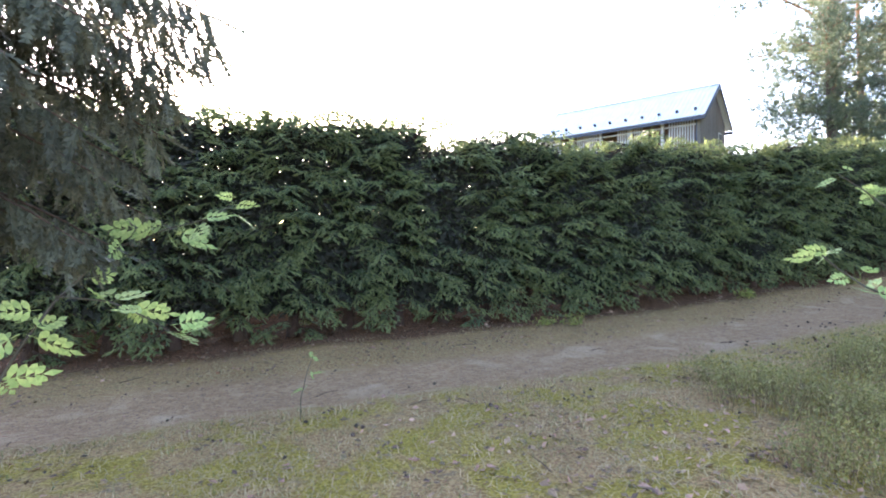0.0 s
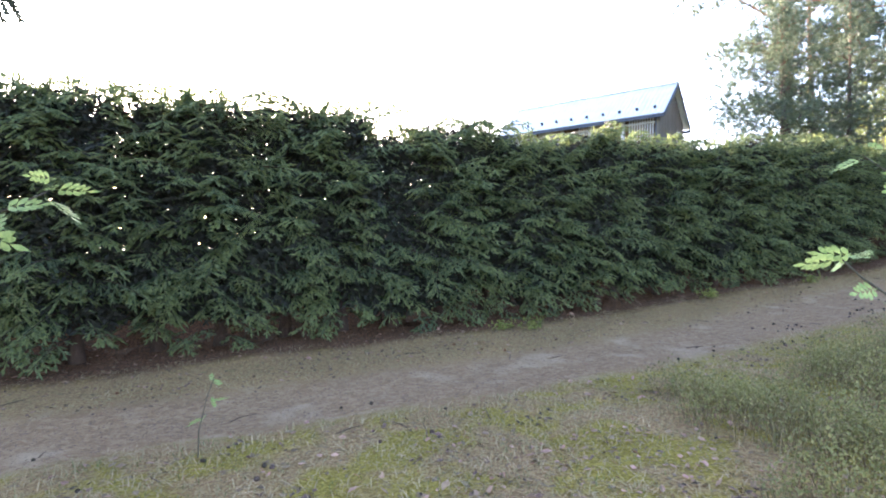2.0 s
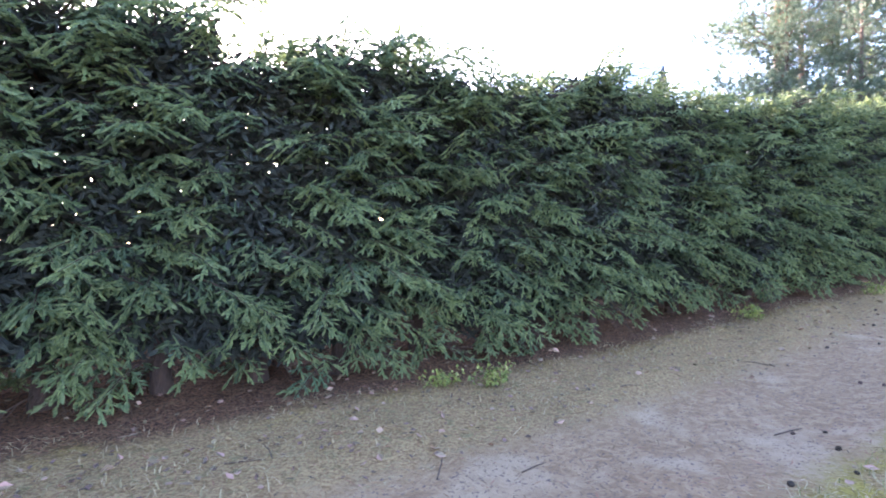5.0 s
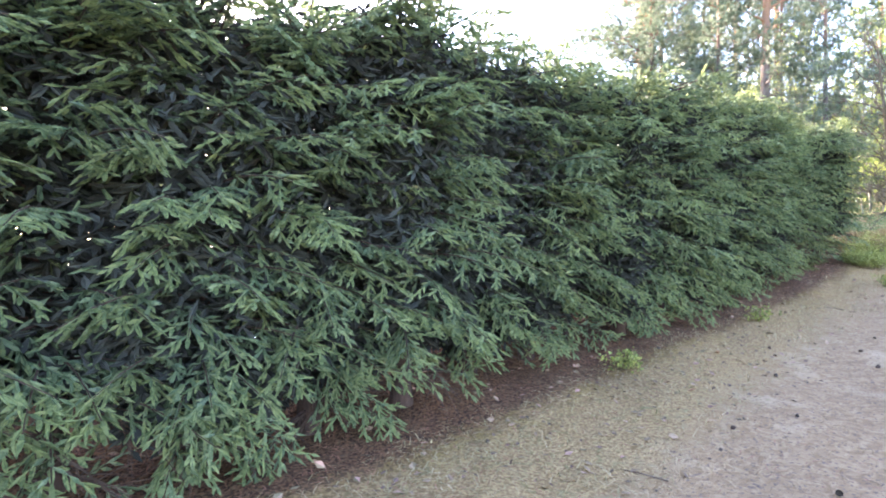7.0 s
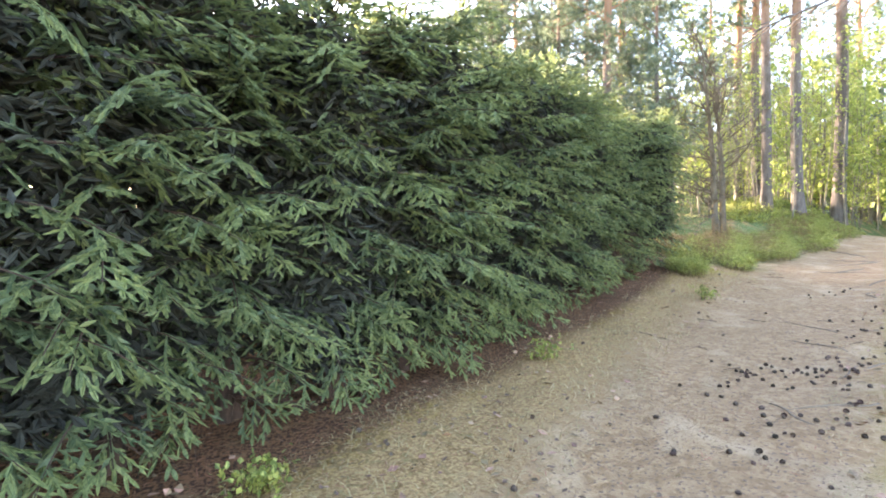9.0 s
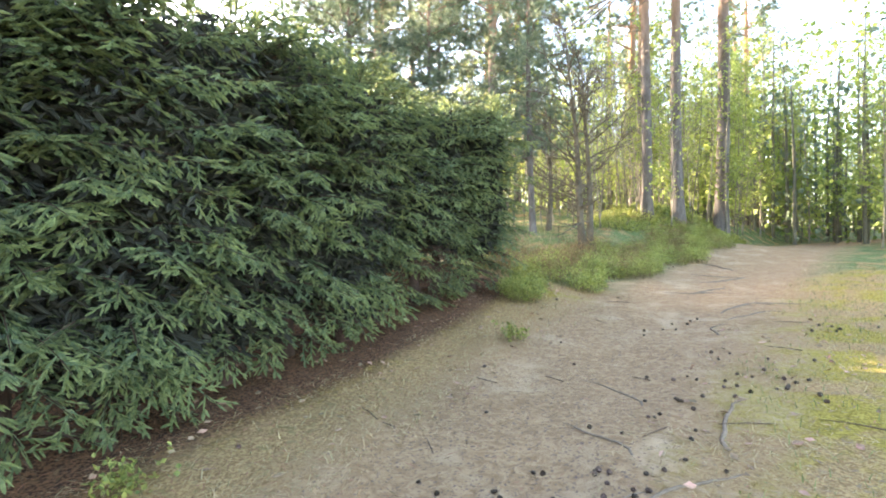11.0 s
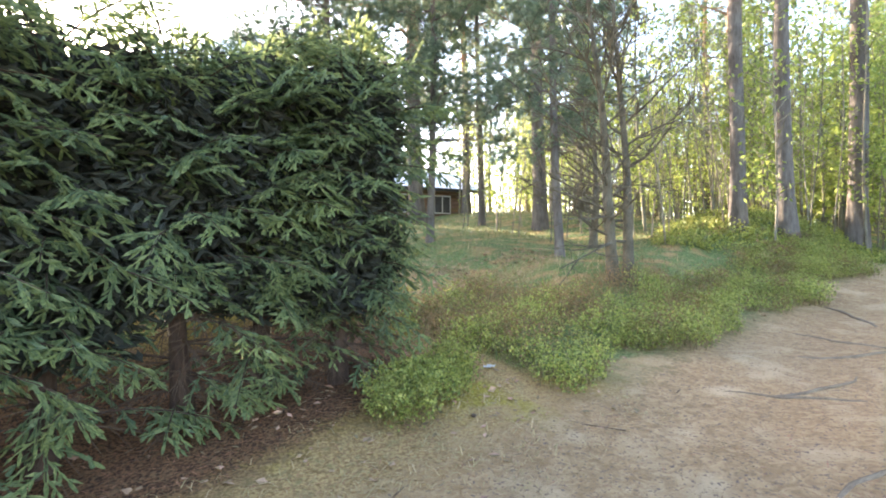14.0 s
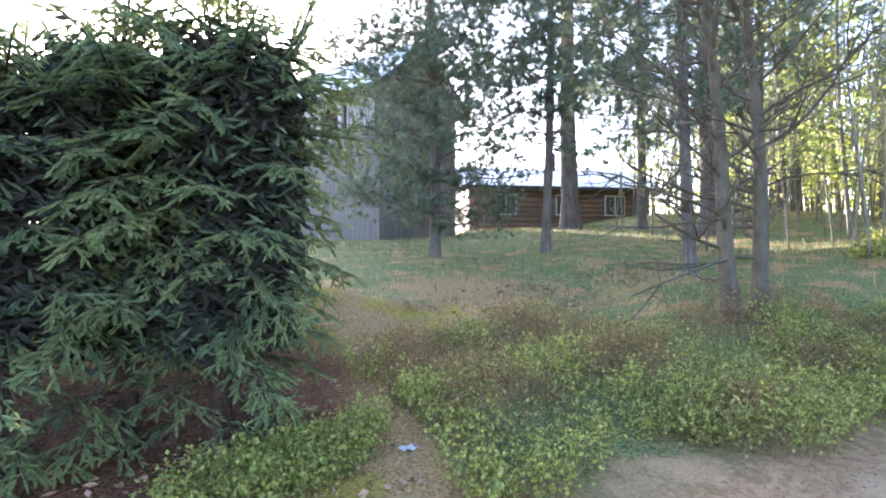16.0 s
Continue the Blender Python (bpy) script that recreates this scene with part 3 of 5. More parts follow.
# ---- pines ----
def pine(seed, height, girth, crown_from, reach, tufts=6, size=0.34, label="", bough=None, inner=0.4, step=0.0, loose=0.17):
    r = np.random.default_rng(seed)
    trunk, limbs, pos, dirs = Soup(), Soup(), [], []
    zz = np.linspace(-0.3, height, 16)
    lean = r.normal(size=2) * 0.012
    line = np.stack([lean[0] * zz + 0.05 * np.sin(zz * 0.5 + seed), lean[1] * zz + 0.05 * np.cos(zz * 0.4 + seed), zz], 1)
    tube(trunk, line, np.interp(zz, [-0.3, 0.2, 1, height * 0.6, height], [girth * 0.75, girth * 0.56, girth * 0.5, girth * 0.33, 0.03]), 14)
    z, n = crown_from, 0
    while z < height:
        f = (z - crown_from) / (height - crown_from)
        length = reach * np.interp(f, [0, 0.3, 0.7, 1], [0.75, 1.0, 0.8, 0.25]) * r.uniform(0.6, 1.15)
        az = n * 2.4 + r.uniform(-0.6, 0.6)
        p0 = np.array([np.interp(z, zz, line[:, 0]), np.interp(z, zz, line[:, 1]), 0])
        ln = bend(az, length, r.uniform(0.1, 0.5), r.uniform(-0.1, 0.3), z, 7) + p0
        ln[1:-1] += r.normal(size=(5, 3)) * length * 0.03
        tube(limbs, ln, np.linspace(girth * 0.13, 0.008, 7), 5, False)
        for u in np.linspace(inner, 1, max(4, int(length * (1.2 - inner) * 4.4))):
            i = min(int(u * 6), 5)
            p = ln[i] + (ln[i + 1] - ln[i]) * (u * 6 - i)
            d = unit(unit(ln[i + 1] - ln[i]) + r.normal(size=3) * 0.7 + np.array([0, 0, 0.3]))
            l2 = length * 0.36 * r.uniform(0.5, 1.1)
            q = p + d * l2
            tube(limbs, [p, (p + q) / 2 + r.normal(size=3) * 0.03, q], [0.012, 0.008, 0.004], 3, False)
            for _ in range(tufts):
                w = r.uniform(0.25, 1.05)
                pos.append(p + d * l2 * w + r.normal(size=3) * loose)
                dirs.append(d + r.normal(size=3) * 0.7)
        z += step or np.interp(f, [0, 1], [0.5, 0.3]) * height / 14
        n += 1
    sp = Soup()
    k = len(pos)
    sp.tris(place(TUFT, pos, dirs, r.normal(size=(k, 3)), size * r.uniform(0.8, 1.25, k), size * r.uniform(0.8, 1.25, k)))
    if bough is not None:
        ln = np.array(bough, float)
        tube(limbs, ln, np.linspace(0.06, 0.012, len(ln)), 6, False)
        for _ in range(26):
            i = r.integers(1, len(ln) - 1)
            p = ln[i] + (ln[i + 1] - ln[i]) * r.random()
            d = unit(unit(ln[i + 1] - ln[i]) + r.normal(size=3) * 0.4 + np.array([0, 0, -0.25]))
            q = p + d * r.uniform(0.5, 1.3)
            tube(limbs, [p, (p + q) / 2 + r.normal(size=3) * 0.04, q], [0.016, 0.011, 0.004], 4, False)
    for _ in range(7):
        z = r.uniform(min(2.5, crown_from), crown_from + 1)
        az = r.uniform(0, 6.28)
        ln = bend(az, r.uniform(0.5, 1.6), 0.2, 0.4, z, 5)
        tube(limbs, ln, np.linspace(0.025, 0.005, 5), 4, False)
    ob = thing("pine_tree", 0, 0, 0, label or "tall pine with grey plated lower trunk and orange upper bark", "pine tree", "pines of the wood")
    part("trunk", trunk.mesh("trunk", M_PINE_BARK, True), ob)
    part("branchwork", limbs.mesh("branchwork", M_PINE_BARK), ob, kind="stuff")
    part("foliage", sp.mesh("foliage", M_PINE_NEEDLE), ob, "blue-green needle tufts", "stuff")
    return ob


def settle(ob, x, y, rz, s=1.0, sink=0.05):
    ob.matrix_basis = pose(x, y, float(land(x, y)) - sink, 0, 0, rz) @ Matrix.Diagonal((s, s, s, 1))
    return ob


def copy_at(ob, x, y, rz, s=1.0, sink=0.05):
    c = copy_thing(ob, pose(x, y, float(land(x, y)) - sink, 0, 0, rz))
    c.scale = (s, s, s)
    return c


def pines():
    old = settle(pine(41, 22, 0.66, 5.0, 5.4, tufts=14, size=0.32, inner=0.25, loose=0.24, label="broad old pine with thick grey and orange trunk"), 22.9, 31.5, 20)
    b = settle(pine(42, 18, 0.46, 5.0, 3.4, tufts=8, size=0.28), 24.6, 25.3, 100)
    c = settle(pine(43, 20, 0.38, 8.0, 2.8, tufts=8, size=0.28), 26.6, 18.25, 50)
    edge = pine(46, 18, 0.36, 8.5, 2.4, label="tall pine with a long bare bough over the path", bough=[(0, 0, 6.6), (-1.3, 1.2, 6.4), (-2.6, 2.4, 5.8), (-3.7, 3.5, 5.0), (-4.7, 4.4, 4.5)])
    settle(edge, 20.5, 9.5, 0)
    copy_at(c, 25.6, 18.9, 190, 0.92)
    copy_at(c, 31.2, 18.9, 290, 1.35)
    slim = settle(pine(44, 9.5, 0.2, 2.4, 1.9, size=0.2, tufts=11, inner=0.15, step=0.26, label="slender pine with thin dark trunk and bushy crown"), 19.4, 23.05, 0)
    young = pine(45, 9.5, 0.24, 0.7, 2.5, size=0.18, tufts=13, inner=0.08, step=0.15, label="young bushy pine with branches down to the grass")
    settle(young, 16.95, 23.7, 0)
    copy_at(slim, 20.75, 19.6, 140, 0.95)
    copy_at(slim, 24.3, 28.6, 230, 1.3)
    copy_at(slim, 29.3, 28.4, 60, 1.4)
    for x, y, rz, s in ((29.8, 21.5, 75, 1), (31.5, 30.5, 10, 1), (36, 26, 80, 1.1), (41, 31, 200, 1), (46, 24, 120, 1), (34, 36, 33, 1.1), (28, 36, 250, 1), (44, 11, 12, 1), (54, 28, 160, 1.1), (52, 37, 45, 1)):
        copy_at((b, c)[int(x) % 2], x, y, rz, s)


pines()


# ---- saplings with fresh leaves ----
def sapling(seed, height, leaves, leaf, girth, label):
    r = np.random.default_rng(seed)
    stem, twigs = Soup(), Soup()
    zz = np.linspace(-0.1, height, 9)
    lean = r.normal(size=2) * 0.035
    line = np.stack([lean[0] * zz + 0.06 * np.sin(zz + seed), lean[1] * zz + 0.06 * np.cos(zz * 0.8 + seed), zz], 1)
    tube(stem, line, np.linspace(girth, 0.006, 9), 6)
    pos = []
    nb = int(height * 4.5)
    for n in range(nb):
        z = height * r.uniform(0.1, 0.98)
        p0 = np.array([np.interp(z, zz, line[:, 0]), np.interp(z, zz, line[:, 1]), 0])
        length = np.interp(z / height, [0.1, 0.5, 1], [0.6, 1.2, 0.35]) * r.uniform(0.6, 1.2)
        ln = bend(r.uniform(0, 6.28), length, r.uniform(0.5, 1.1), r.uniform(0, 0.4), z, 5) + p0
        tube(twigs, ln[::2], [0.009, 0.006, 0.002], 3, False)
        for _ in range(leaves // nb):
            u = r.uniform(0.25, 1) * 4
            i = min(int(u), 3)
            pos.append(ln[i] + (ln[i + 1] - ln[i]) * (u - i) + r.normal(size=3) * 0.13)
    k = len(pos)
    sp = Soup()
    d = r.normal(size=(k, 3)) + np.array([0, 0, -0.5])
    sp.tris(place(LEAF, pos, d, r.normal(size=(k, 3)), leaf * r.uniform(0.7, 1.3, k), leaf * r.uniform(0.7, 1.2, k)))
    ob = thing("birch_sapling", 0, 0, 0, label, "young tree", "saplings of the wood")
    part("stem", stem.mesh("stem", M_BIRCH_STEM, True), ob)
    part("twigwork", twigs.mesh("twigwork", M_BIRCH_STEM), ob, kind="stuff")
    part("leaves", sp.mesh("leaves", M_FRESH_LEAF), ob, "fresh yellow-green spring leaves", "stuff")
    return ob


def saplings():
    lab = "slender sapling with thin stem and fresh yellow-green leaves"
    kinds = [sapling(51, 7.5, 800, 0.125, 0.035, lab), sapling(52, 6.0, 600, 0.125, 0.028, lab), sapling(53, 8.5, 900, 0.13, 0.045, lab), sapling(54, 5.0, 320, 0.11, 0.022, lab)]
    r = random.Random(9)
    spots = []
    while len(spots) < 205:
        x, y = r.uniform(22, 62), r.uniform(2, 48)
        s, n = 0.922 * x + 0.387 * y, -0.387 * x + 0.922 * y
        d = path_side(x, y)
        if (abs(d) < 2.2 and x < 38) or (x < 27 and (y < 17.5 or y > 29)) or (x < 25.5 and y > 21) or (x < 30 and y < 11):
            continue
        if n > 24:
            continue
        if any((x - a) ** 2 + (y - b) ** 2 < 0.25 for a, b in spots):
            continue
        if x > 44 and r.random() < 0.45:
            continue
        spots.append((x, y))
    thin = sapling(55, 6.5, 90, 0.1, 0.024, "thin grey sapling with very few leaves")
    settle(thin, 24.0, 20.0, 0)
    for _ in range(95):
        x, y = r.uniform(22.3, 34), r.uniform(18.3, 28)
        copy_at(thin, x, y, r.uniform(0, 360), r.uniform(0.6, 1.2))
    for _ in range(70):
        x, d = r.uniform(33, 50), r.choice((-1, 1)) * r.uniform(1.8, 9)
        copy_at(kinds[2 if r.random() < 0.6 else 0], x, float(np.interp(x, PATH_X, PATH_Y)) + d / 0.91, r.uniform(0, 360), r.uniform(0.9, 1.4))
    for k, ob in enumerate(kinds):
        settle(ob, *spots[k], r.uniform(0, 360))
    for k, (x, y) in enumerate(spots[4:]):
        copy_at(kinds[k % 4], x, y, r.uniform(0, 360), r.uniform(0.8, 1.3))


saplings()


def far_woods():
    """The wood beyond, too far to pick apart: stems and clumps of foliage."""
    r = np.random.default_rng(71)
    stems, leaf, fir = Soup(), [], []
    for _ in range(640):
        x, y = r.uniform(36, 88), r.uniform(-12, 62)
        if -0.387 * x + 0.922 * y > 34 or (y < 2 and x < 46):
            continue
        z0, h = float(land(x, y)), r.uniform(6, 13)
        tube(stems, [(x, y, z0 - 0.2), (x + r.normal() * 0.2, y, z0 + h / 2), (x + r.normal() * 0.5, y, z0 + h)], [0.1, 0.07, 0.02], 5)
        pool = fir if r.random() < 0.25 else leaf
        for _ in range(16):
            c = np.array([x, y, z0 + h * r.uniform(0.04, 1.0)]) + r.normal(size=3) * (1.0, 1.0, 0.4)
            pool.append(c + r.normal(size=(9, 3)) * 0.45)
    ob = thing("far_woods", 0, 0, 0, "distant sunlit wood of young leafy trees and pines", "woods")
    ob["kind"] = "stuff"
    part("stems", stems.mesh("stems", M_BIRCH_STEM), ob, kind="stuff")
    for name, pool, m in (("leaves", leaf, M_FRESH_LEAF), ("needles", fir, M_PINE_NEEDLE)):
        pos = np.concatenate(pool)
        k = len(pos)
        sp = Soup()
        sp.tris(place(LEAF, pos, r.normal(size=(k, 3)), r.normal(size=(k, 3)), r.uniform(0.2, 0.42, k), r.uniform(0.25, 0.5, k)))
        part(name, sp.mesh(name, m), ob, kind="stuff")


far_woods()


# ---- bare rowan trees in the clearing ----
def bare_tree(x, y, lean, height, seed, label):
    r = np.random.default_rng(seed)
    trunk, limbs = Soup(), Soup()
    zz = np.linspace(-0.1, height, 10)
    line = np.stack([lean[0] * zz + 0.05 * np.sin(zz * 1.3 + seed), lean[1] * zz, zz], 1)
    tube(trunk, line, np.interp(zz, [-0.1, 0.2, height], [0.13, 0.095, 0.012]), 9)

    def shoot(p, d, length, rad, depth):
        k = 6
        pts, q = [p], p
        for _ in range(k - 1):
            d = unit(d + r.normal(size=3) * 0.16 + np.array([0, 0, 0.05]))
            q = q + d * length / (k - 1)
            pts.append(q)
        tube(limbs, pts, np.linspace(rad, rad * 0.3, k), 4 if depth else 3, False)
        if depth:
            for _ in range(5 if depth == 2 else 4):
                i = r.integers(1, k - 1)
                shoot(pts[i], unit(d + r.normal(size=3) * 0.65), length * r.uniform(0.3, 0.6), rad * 0.55, depth - 1)

    for n in range(24):
        z = height * np.interp(n, [0, 23], [0.14, 0.97])
        p = np.array([np.interp(z, zz, line[:, i]) for i in range(3)])
        az = r.uniform(0, 6.28) if n % 2 else r.uniform(2.4, 3.9)
        up = np.interp(n, [0, 23], [0.15, 1.3])
        shoot(p, unit((math.cos(az), math.sin(az), up)), np.interp(z / height, [0, 0.4, 1], [1.6, 1.7, 0.6]) * r.uniform(0.7, 1.15), 0.024, 2)
    ob = thing("rowan_tree", x, y, float(land(x, y)), label, "bare tree", "bare trees in the clearing")
    part("trunk", trunk.mesh("trunk", M_GREY_TWIG, True), ob)
    part("branchwork", limbs.mesh("branchwork", M_GREY_TWIG), ob, "bare crooked grey branches", "stuff")


bare_tree(19.72, 17.0, (-0.09, 0.02), 5.4, 61, "leafless small tree with leaning grey trunk and spreading branches")
bare_tree(20.05, 17.02, (0.0, 0.05), 4.9, 62, "leafless small tree with thin upright grey trunk")
bare_tree(22.6, 20.6, (0.05, 0.0), 4.2, 63, "leafless grey shrub-like tree at the edge of the wood")


# ---- buildings behind the hedge ----
def box_mesh(name, sx, sy, sz, material, bevel=0.0):
    bm = bmesh.new()
    bmesh.ops.create_cube(bm, size=1.0)
    bmesh.ops.scale(bm, vec=(sx, sy, sz), verts=bm.verts)
    if bevel:
        bmesh.ops.bevel(bm, geom=bm.edges[:], offset=bevel, segments=1, affect="EDGES")
    me = bpy.data.meshes.new(name)
    bm.to_mesh(me)
    bm.free()
    me.materials.append(material)
    return me


def block(name, parent, a, b, material, label="", bevel=0.01):
    """A box from corner a to corner b in the parent's own space."""
    a, b = Vector(a), Vector(b)
    d = b - a
    ob = part(name, box_mesh(name, abs(d.x), abs(d.y), abs(d.z), material, bevel), parent, label)
    ob.location = (a + b) / 2
    return ob


def ribbed_sheet(name, length, slope, material, pitch=0.28):
    """A roof sheet with raised ribs: x along the eave, y up the slope."""
    n = int(length / pitch)
    prof = []
    for i in range(n):
        x = i * pitch
        prof += [(x, 0.0), (x + pitch * 0.66, 0.0), (x + pitch * 0.74, 0.035), (x + pitch * 0.92, 0.035)]
    prof.append((n * pitch, 0.0))
    p = np.array(prof)
    k = len(p)
    v = np.concatenate([np.stack([p[:, 0], np.full(k, yy), p[:, 1] + h], 1) for yy, h in ((0, 0), (slope, 0), (0, -0.05), (slope, -0.05))])
    i = np.arange(k - 1)
    f = []
    for a, b in ((0, k), (2 * k, 3 * k), (0, 2 * k), (k, 3 * k)):
        f += [np.stack([a + i, a + i + 1, b + i + 1], 1), np.stack([a + i, b + i + 1, b + i], 1)]
    sp = Soup()
    sp.add(v, np.concatenate(f))
    return sp.mesh(name, material)


def plank_gable(name, width, eave, rise, thick, material):
    """A gable wall in the x-z plane, y its thickness."""
    bm = bmesh.new()
    pts = [(0, 0), (width, 0), (width, eave), (width / 2, eave + rise), (0, eave)]
    face = bm.faces.new([bm.verts.new((x, 0, z)) for x, z in pts])
    ext = bmesh.ops.extrude_face_region(bm, geom=[face])
    bmesh.ops.translate(bm, vec=(0, thick, 0), verts=[g for g in ext["geom"] if isinstance(g, bmesh.types.BMVert)])
    bmesh.ops.recalc_face_normals(bm, faces=bm.faces)
    me = bpy.data.meshes.new(name)
    bm.to_mesh(me)
    bm.free()
    me.materials.append(material)
    return me


def house():
    """Local x runs along the gable from the near corner, y back along the eaves."""
    width, depth, base, eave, rise = 5.2, 11.0, 3.0, 6.85, 2.1
    ob = new("house")
    ob.matrix_basis = pose(15.6, 32.6, base, 0, 0, 48)
    tagged(ob, "grey wooden house with steep ribbed metal roof behind the hedge", "house")
    g = part("wall", plank_gable("wall", width, eave, rise, 0.2, M_BOARD), ob, "grey weathered board gable")
    g2 = part("wall", g.data, ob)
    g2.location = (0, depth, 0)
    block("wall", ob, (width - 0.2, 0.2, 0), (width, depth, eave), M_BOARD)
    block("wall", ob, (0, 0.2, 0), (0.2, depth, eave - 2.0), M_BOARD)
    block("wall", ob, (1.3, 0.2, eave - 2.0), (1.5, depth, eave - 0.1), M_RED_BOARD, "brown-red boards at the back of the veranda")
    for n in range(26):
        x = 0.1 + n * 0.195
        top = eave + rise * (1 - abs(x + 0.09 - width / 2) / (width / 2)) - 0.12
        block("board", ob, (x, -0.022, 0.1), (x + 0.175, 0.0, top), M_BOARD, bevel=0.004)
    for n in range(6):
        y = 0.1 + n * 2.1
        block("post", ob, (0.02, y, eave - 2.0), (0.2, y + 0.2, eave), M_GREY_PAINT if n else M_BLUE_TRIM, "pale grey veranda post")
    for n in range(40):
        y = 0.4 + n * 0.16 + (1.6 if n > 9 else 0) + (1.4 if n > 20 else 0) + (1.2 if n > 30 else 0)
        if y < depth - 0.3:
            block("slat", ob, (0.06, y, eave - 1.95), (0.12, y + 0.07, eave - 0.15), M_GREY_PAINT, bevel=0.0)
    block("rail", ob, (0.04, 0.2, eave - 0.75), (0.16, depth, eave - 0.66), M_GREY_PAINT)
    slope = math.hypot(width / 2 + 0.45, (width / 2 + 0.45) * rise / (width / 2))
    ang = math.degrees(math.atan2(rise, width / 2))
    sheet = ribbed_sheet("roof", depth + 0.8, slope, M_ROOF)
    drop = 0.45 * rise / (width / 2)
    west = part("roof", sheet, ob, "pale ribbed metal roof slope")
    west.matrix_basis = pose(-0.45, depth + 0.4, eave - drop + 0.06, 0, 0, -90) @ pose(0, 0, 0, ang, 0, 0)
    east = part("roof", sheet, ob, "pale ribbed metal roof slope")
    east.matrix_basis = pose(width + 0.45, -0.4, eave - drop + 0.06, 0, 0, 90) @ pose(0, 0, 0, ang, 0, 0)
    block("fascia", ob, (-0.5, -0.4, eave - drop - 0.2), (-0.44, depth + 0.4, eave - drop + 0.0), M_BLUE_TRIM, "dark blue eaves board")
    block("fascia", ob, (width + 0.44, -0.4, eave - drop - 0.2), (width + 0.5, depth + 0.4, eave - drop + 0.0), M_BLUE_TRIM)
    block("ridge_cap", ob, (width / 2 - 0.14, -0.42, eave + rise + 0.03), (width / 2 + 0.14, depth + 0.42, eave + rise + 0.12), M_ROOF)
    for sgn in (1, -1):
        v = part("verge_board", box_mesh("verge_board", slope, 0.05, 0.2, M_BLUE_TRIM, 0.008), ob, "dark verge board")
        cx = width / 2 - sgn * (width / 4 + 0.22)
        v.matrix_basis = pose(cx, -0.4, eave + rise / 2 - 0.22, 0, -ang * sgn, 0)
    for n in range(10):
        y = 0.3 + n * 1.1
        x = 0.05
        z = eave + 0.13
        c = part("snow_guard", box_mesh("snow_guard", 0.12, 0.16, 0.24, M_DARK, 0.02), ob, "dark roof bracket")
        c.matrix_basis = pose(x, y, z + 0.06, 0, -ang, 0)
    win = block("window_frame", ob, (3.6, -0.05, eave - 1.9), (4.4, -0.024, eave - 0.7), M_GREY_PAINT)
    pane = part("pane", box_mesh("pane", 0.64, 0.02, 1.0, M_DARK), win, "dark window pane")
    pane.location = (0, -0.014, 0)


house()


def low_cottage():
    base = float(land(22.0, 37.5)) - 0.1
    ob = new("cottage")
    ob.matrix_basis = pose(19.9, 37.6, base, 0, 0, 2)
    tagged(ob, "low brown log cottage with pale metal roof among pines", "cottage")
    w, d, h = 9.5, 5.0, 2.25
    for n in range(9):
        block("log", ob, (0, 0, n * 0.25), (w, 0.2, n * 0.25 + 0.238), M_RED_BOARD, bevel=0.04)
    block("wall", ob, (0, 0.2, 0), (0.2, d, h), M_RED_BOARD)
    block("wall", ob, (w - 0.2, 0.2, 0), (w, d, h), M_RED_BOARD)
    block("wall", ob, (0.2, d - 0.2, 0), (w - 0.2, d, h), M_RED_BOARD)
    ang = 24
    slope = (d / 2 + 0.5) / math.cos(radians(ang))
    sheet = ribbed_sheet("roof", w + 1.0, slope, M_ROOF)
    f = part("roof", sheet, ob, "pale ribbed metal roof slope")
    f.matrix_basis = pose(-0.5, -0.5, h + 0.02, ang, 0, 0)
    b = part("roof", sheet, ob)
    b.matrix_basis = pose(w + 0.5, d + 0.5, h + 0.02, 0, 0, 180) @ pose(0, 0, 0, ang, 0, 0)
    block("fascia", ob, (-0.5, -0.54, h - 0.16), (w + 0.5, -0.48, h + 0.0), M_DARK)
    block("chimney", ob, (4.6, 2.2, h + 0.9), (5.2, 2.8, h + 2.2), M_DARK, "dark chimney")
    for x in (1.3, 4.4, 7.0):
        fr = block("window_frame", ob, (x, -0.04, 0.85), (x + 1.1, -0.003, 1.9), M_GREY_PAINT)
        for k in (-0.26, 0.26):
            p = part("pane", box_mesh("pane", 0.44, 0.02, 0.9, M_DARK), fr, "dark window pane")
            p.location = (k, -0.014, 0)


low_cottage()

# ---- rowan sprigs by the viewer ----
def rowan_leaf(r, size, pairs=4):
    """A pinnate leaf along +x with toothed leaflets."""
    t = []
    for i in range(pairs):
        x = 0.25 + 0.62 * i / pairs
        for sg in (1, -1):
            a = sg * radians(58 - 5 * i)
            ln = (0.34 + 0.06 * math.sin(i * 1.3)) * r.uniform(0.85, 1.1)
            d, q = np.array([math.cos(a), math.sin(a), 0.12]), np.array([-math.sin(a), math.cos(a), 0])
            p = np.array([x, 0, 0])
            mid1, mid2 = p + d * ln * 0.45 + q * 0.08, p + d * ln * 0.45 - q * 0.08
            far1, far2 = p + d * ln * 0.8 + q * 0.065, p + d * ln * 0.8 - q * 0.065
            tip = p + d * ln
            t += [[p, mid2, mid1], [mid1, mid2, far1], [far1, mid2, far2], [far1, far2, tip]]
    p, d, q = np.array([0.85, 0, 0]), np.array([1.0, 0, 0.05]), np.array([0, 1.0, 0])
    t += [[p, p + d * 0.18 - q * 0.08, p + d * 0.18 + q * 0.08], [p + d * 0.18 + q * 0.08, p + d * 0.18 - q * 0.08, p + d * 0.38]]
    t += [[(0, -0.01, 0), (0, 0.01, 0), (0.9, 0, 0)]]
    return np.array(t, float) * size


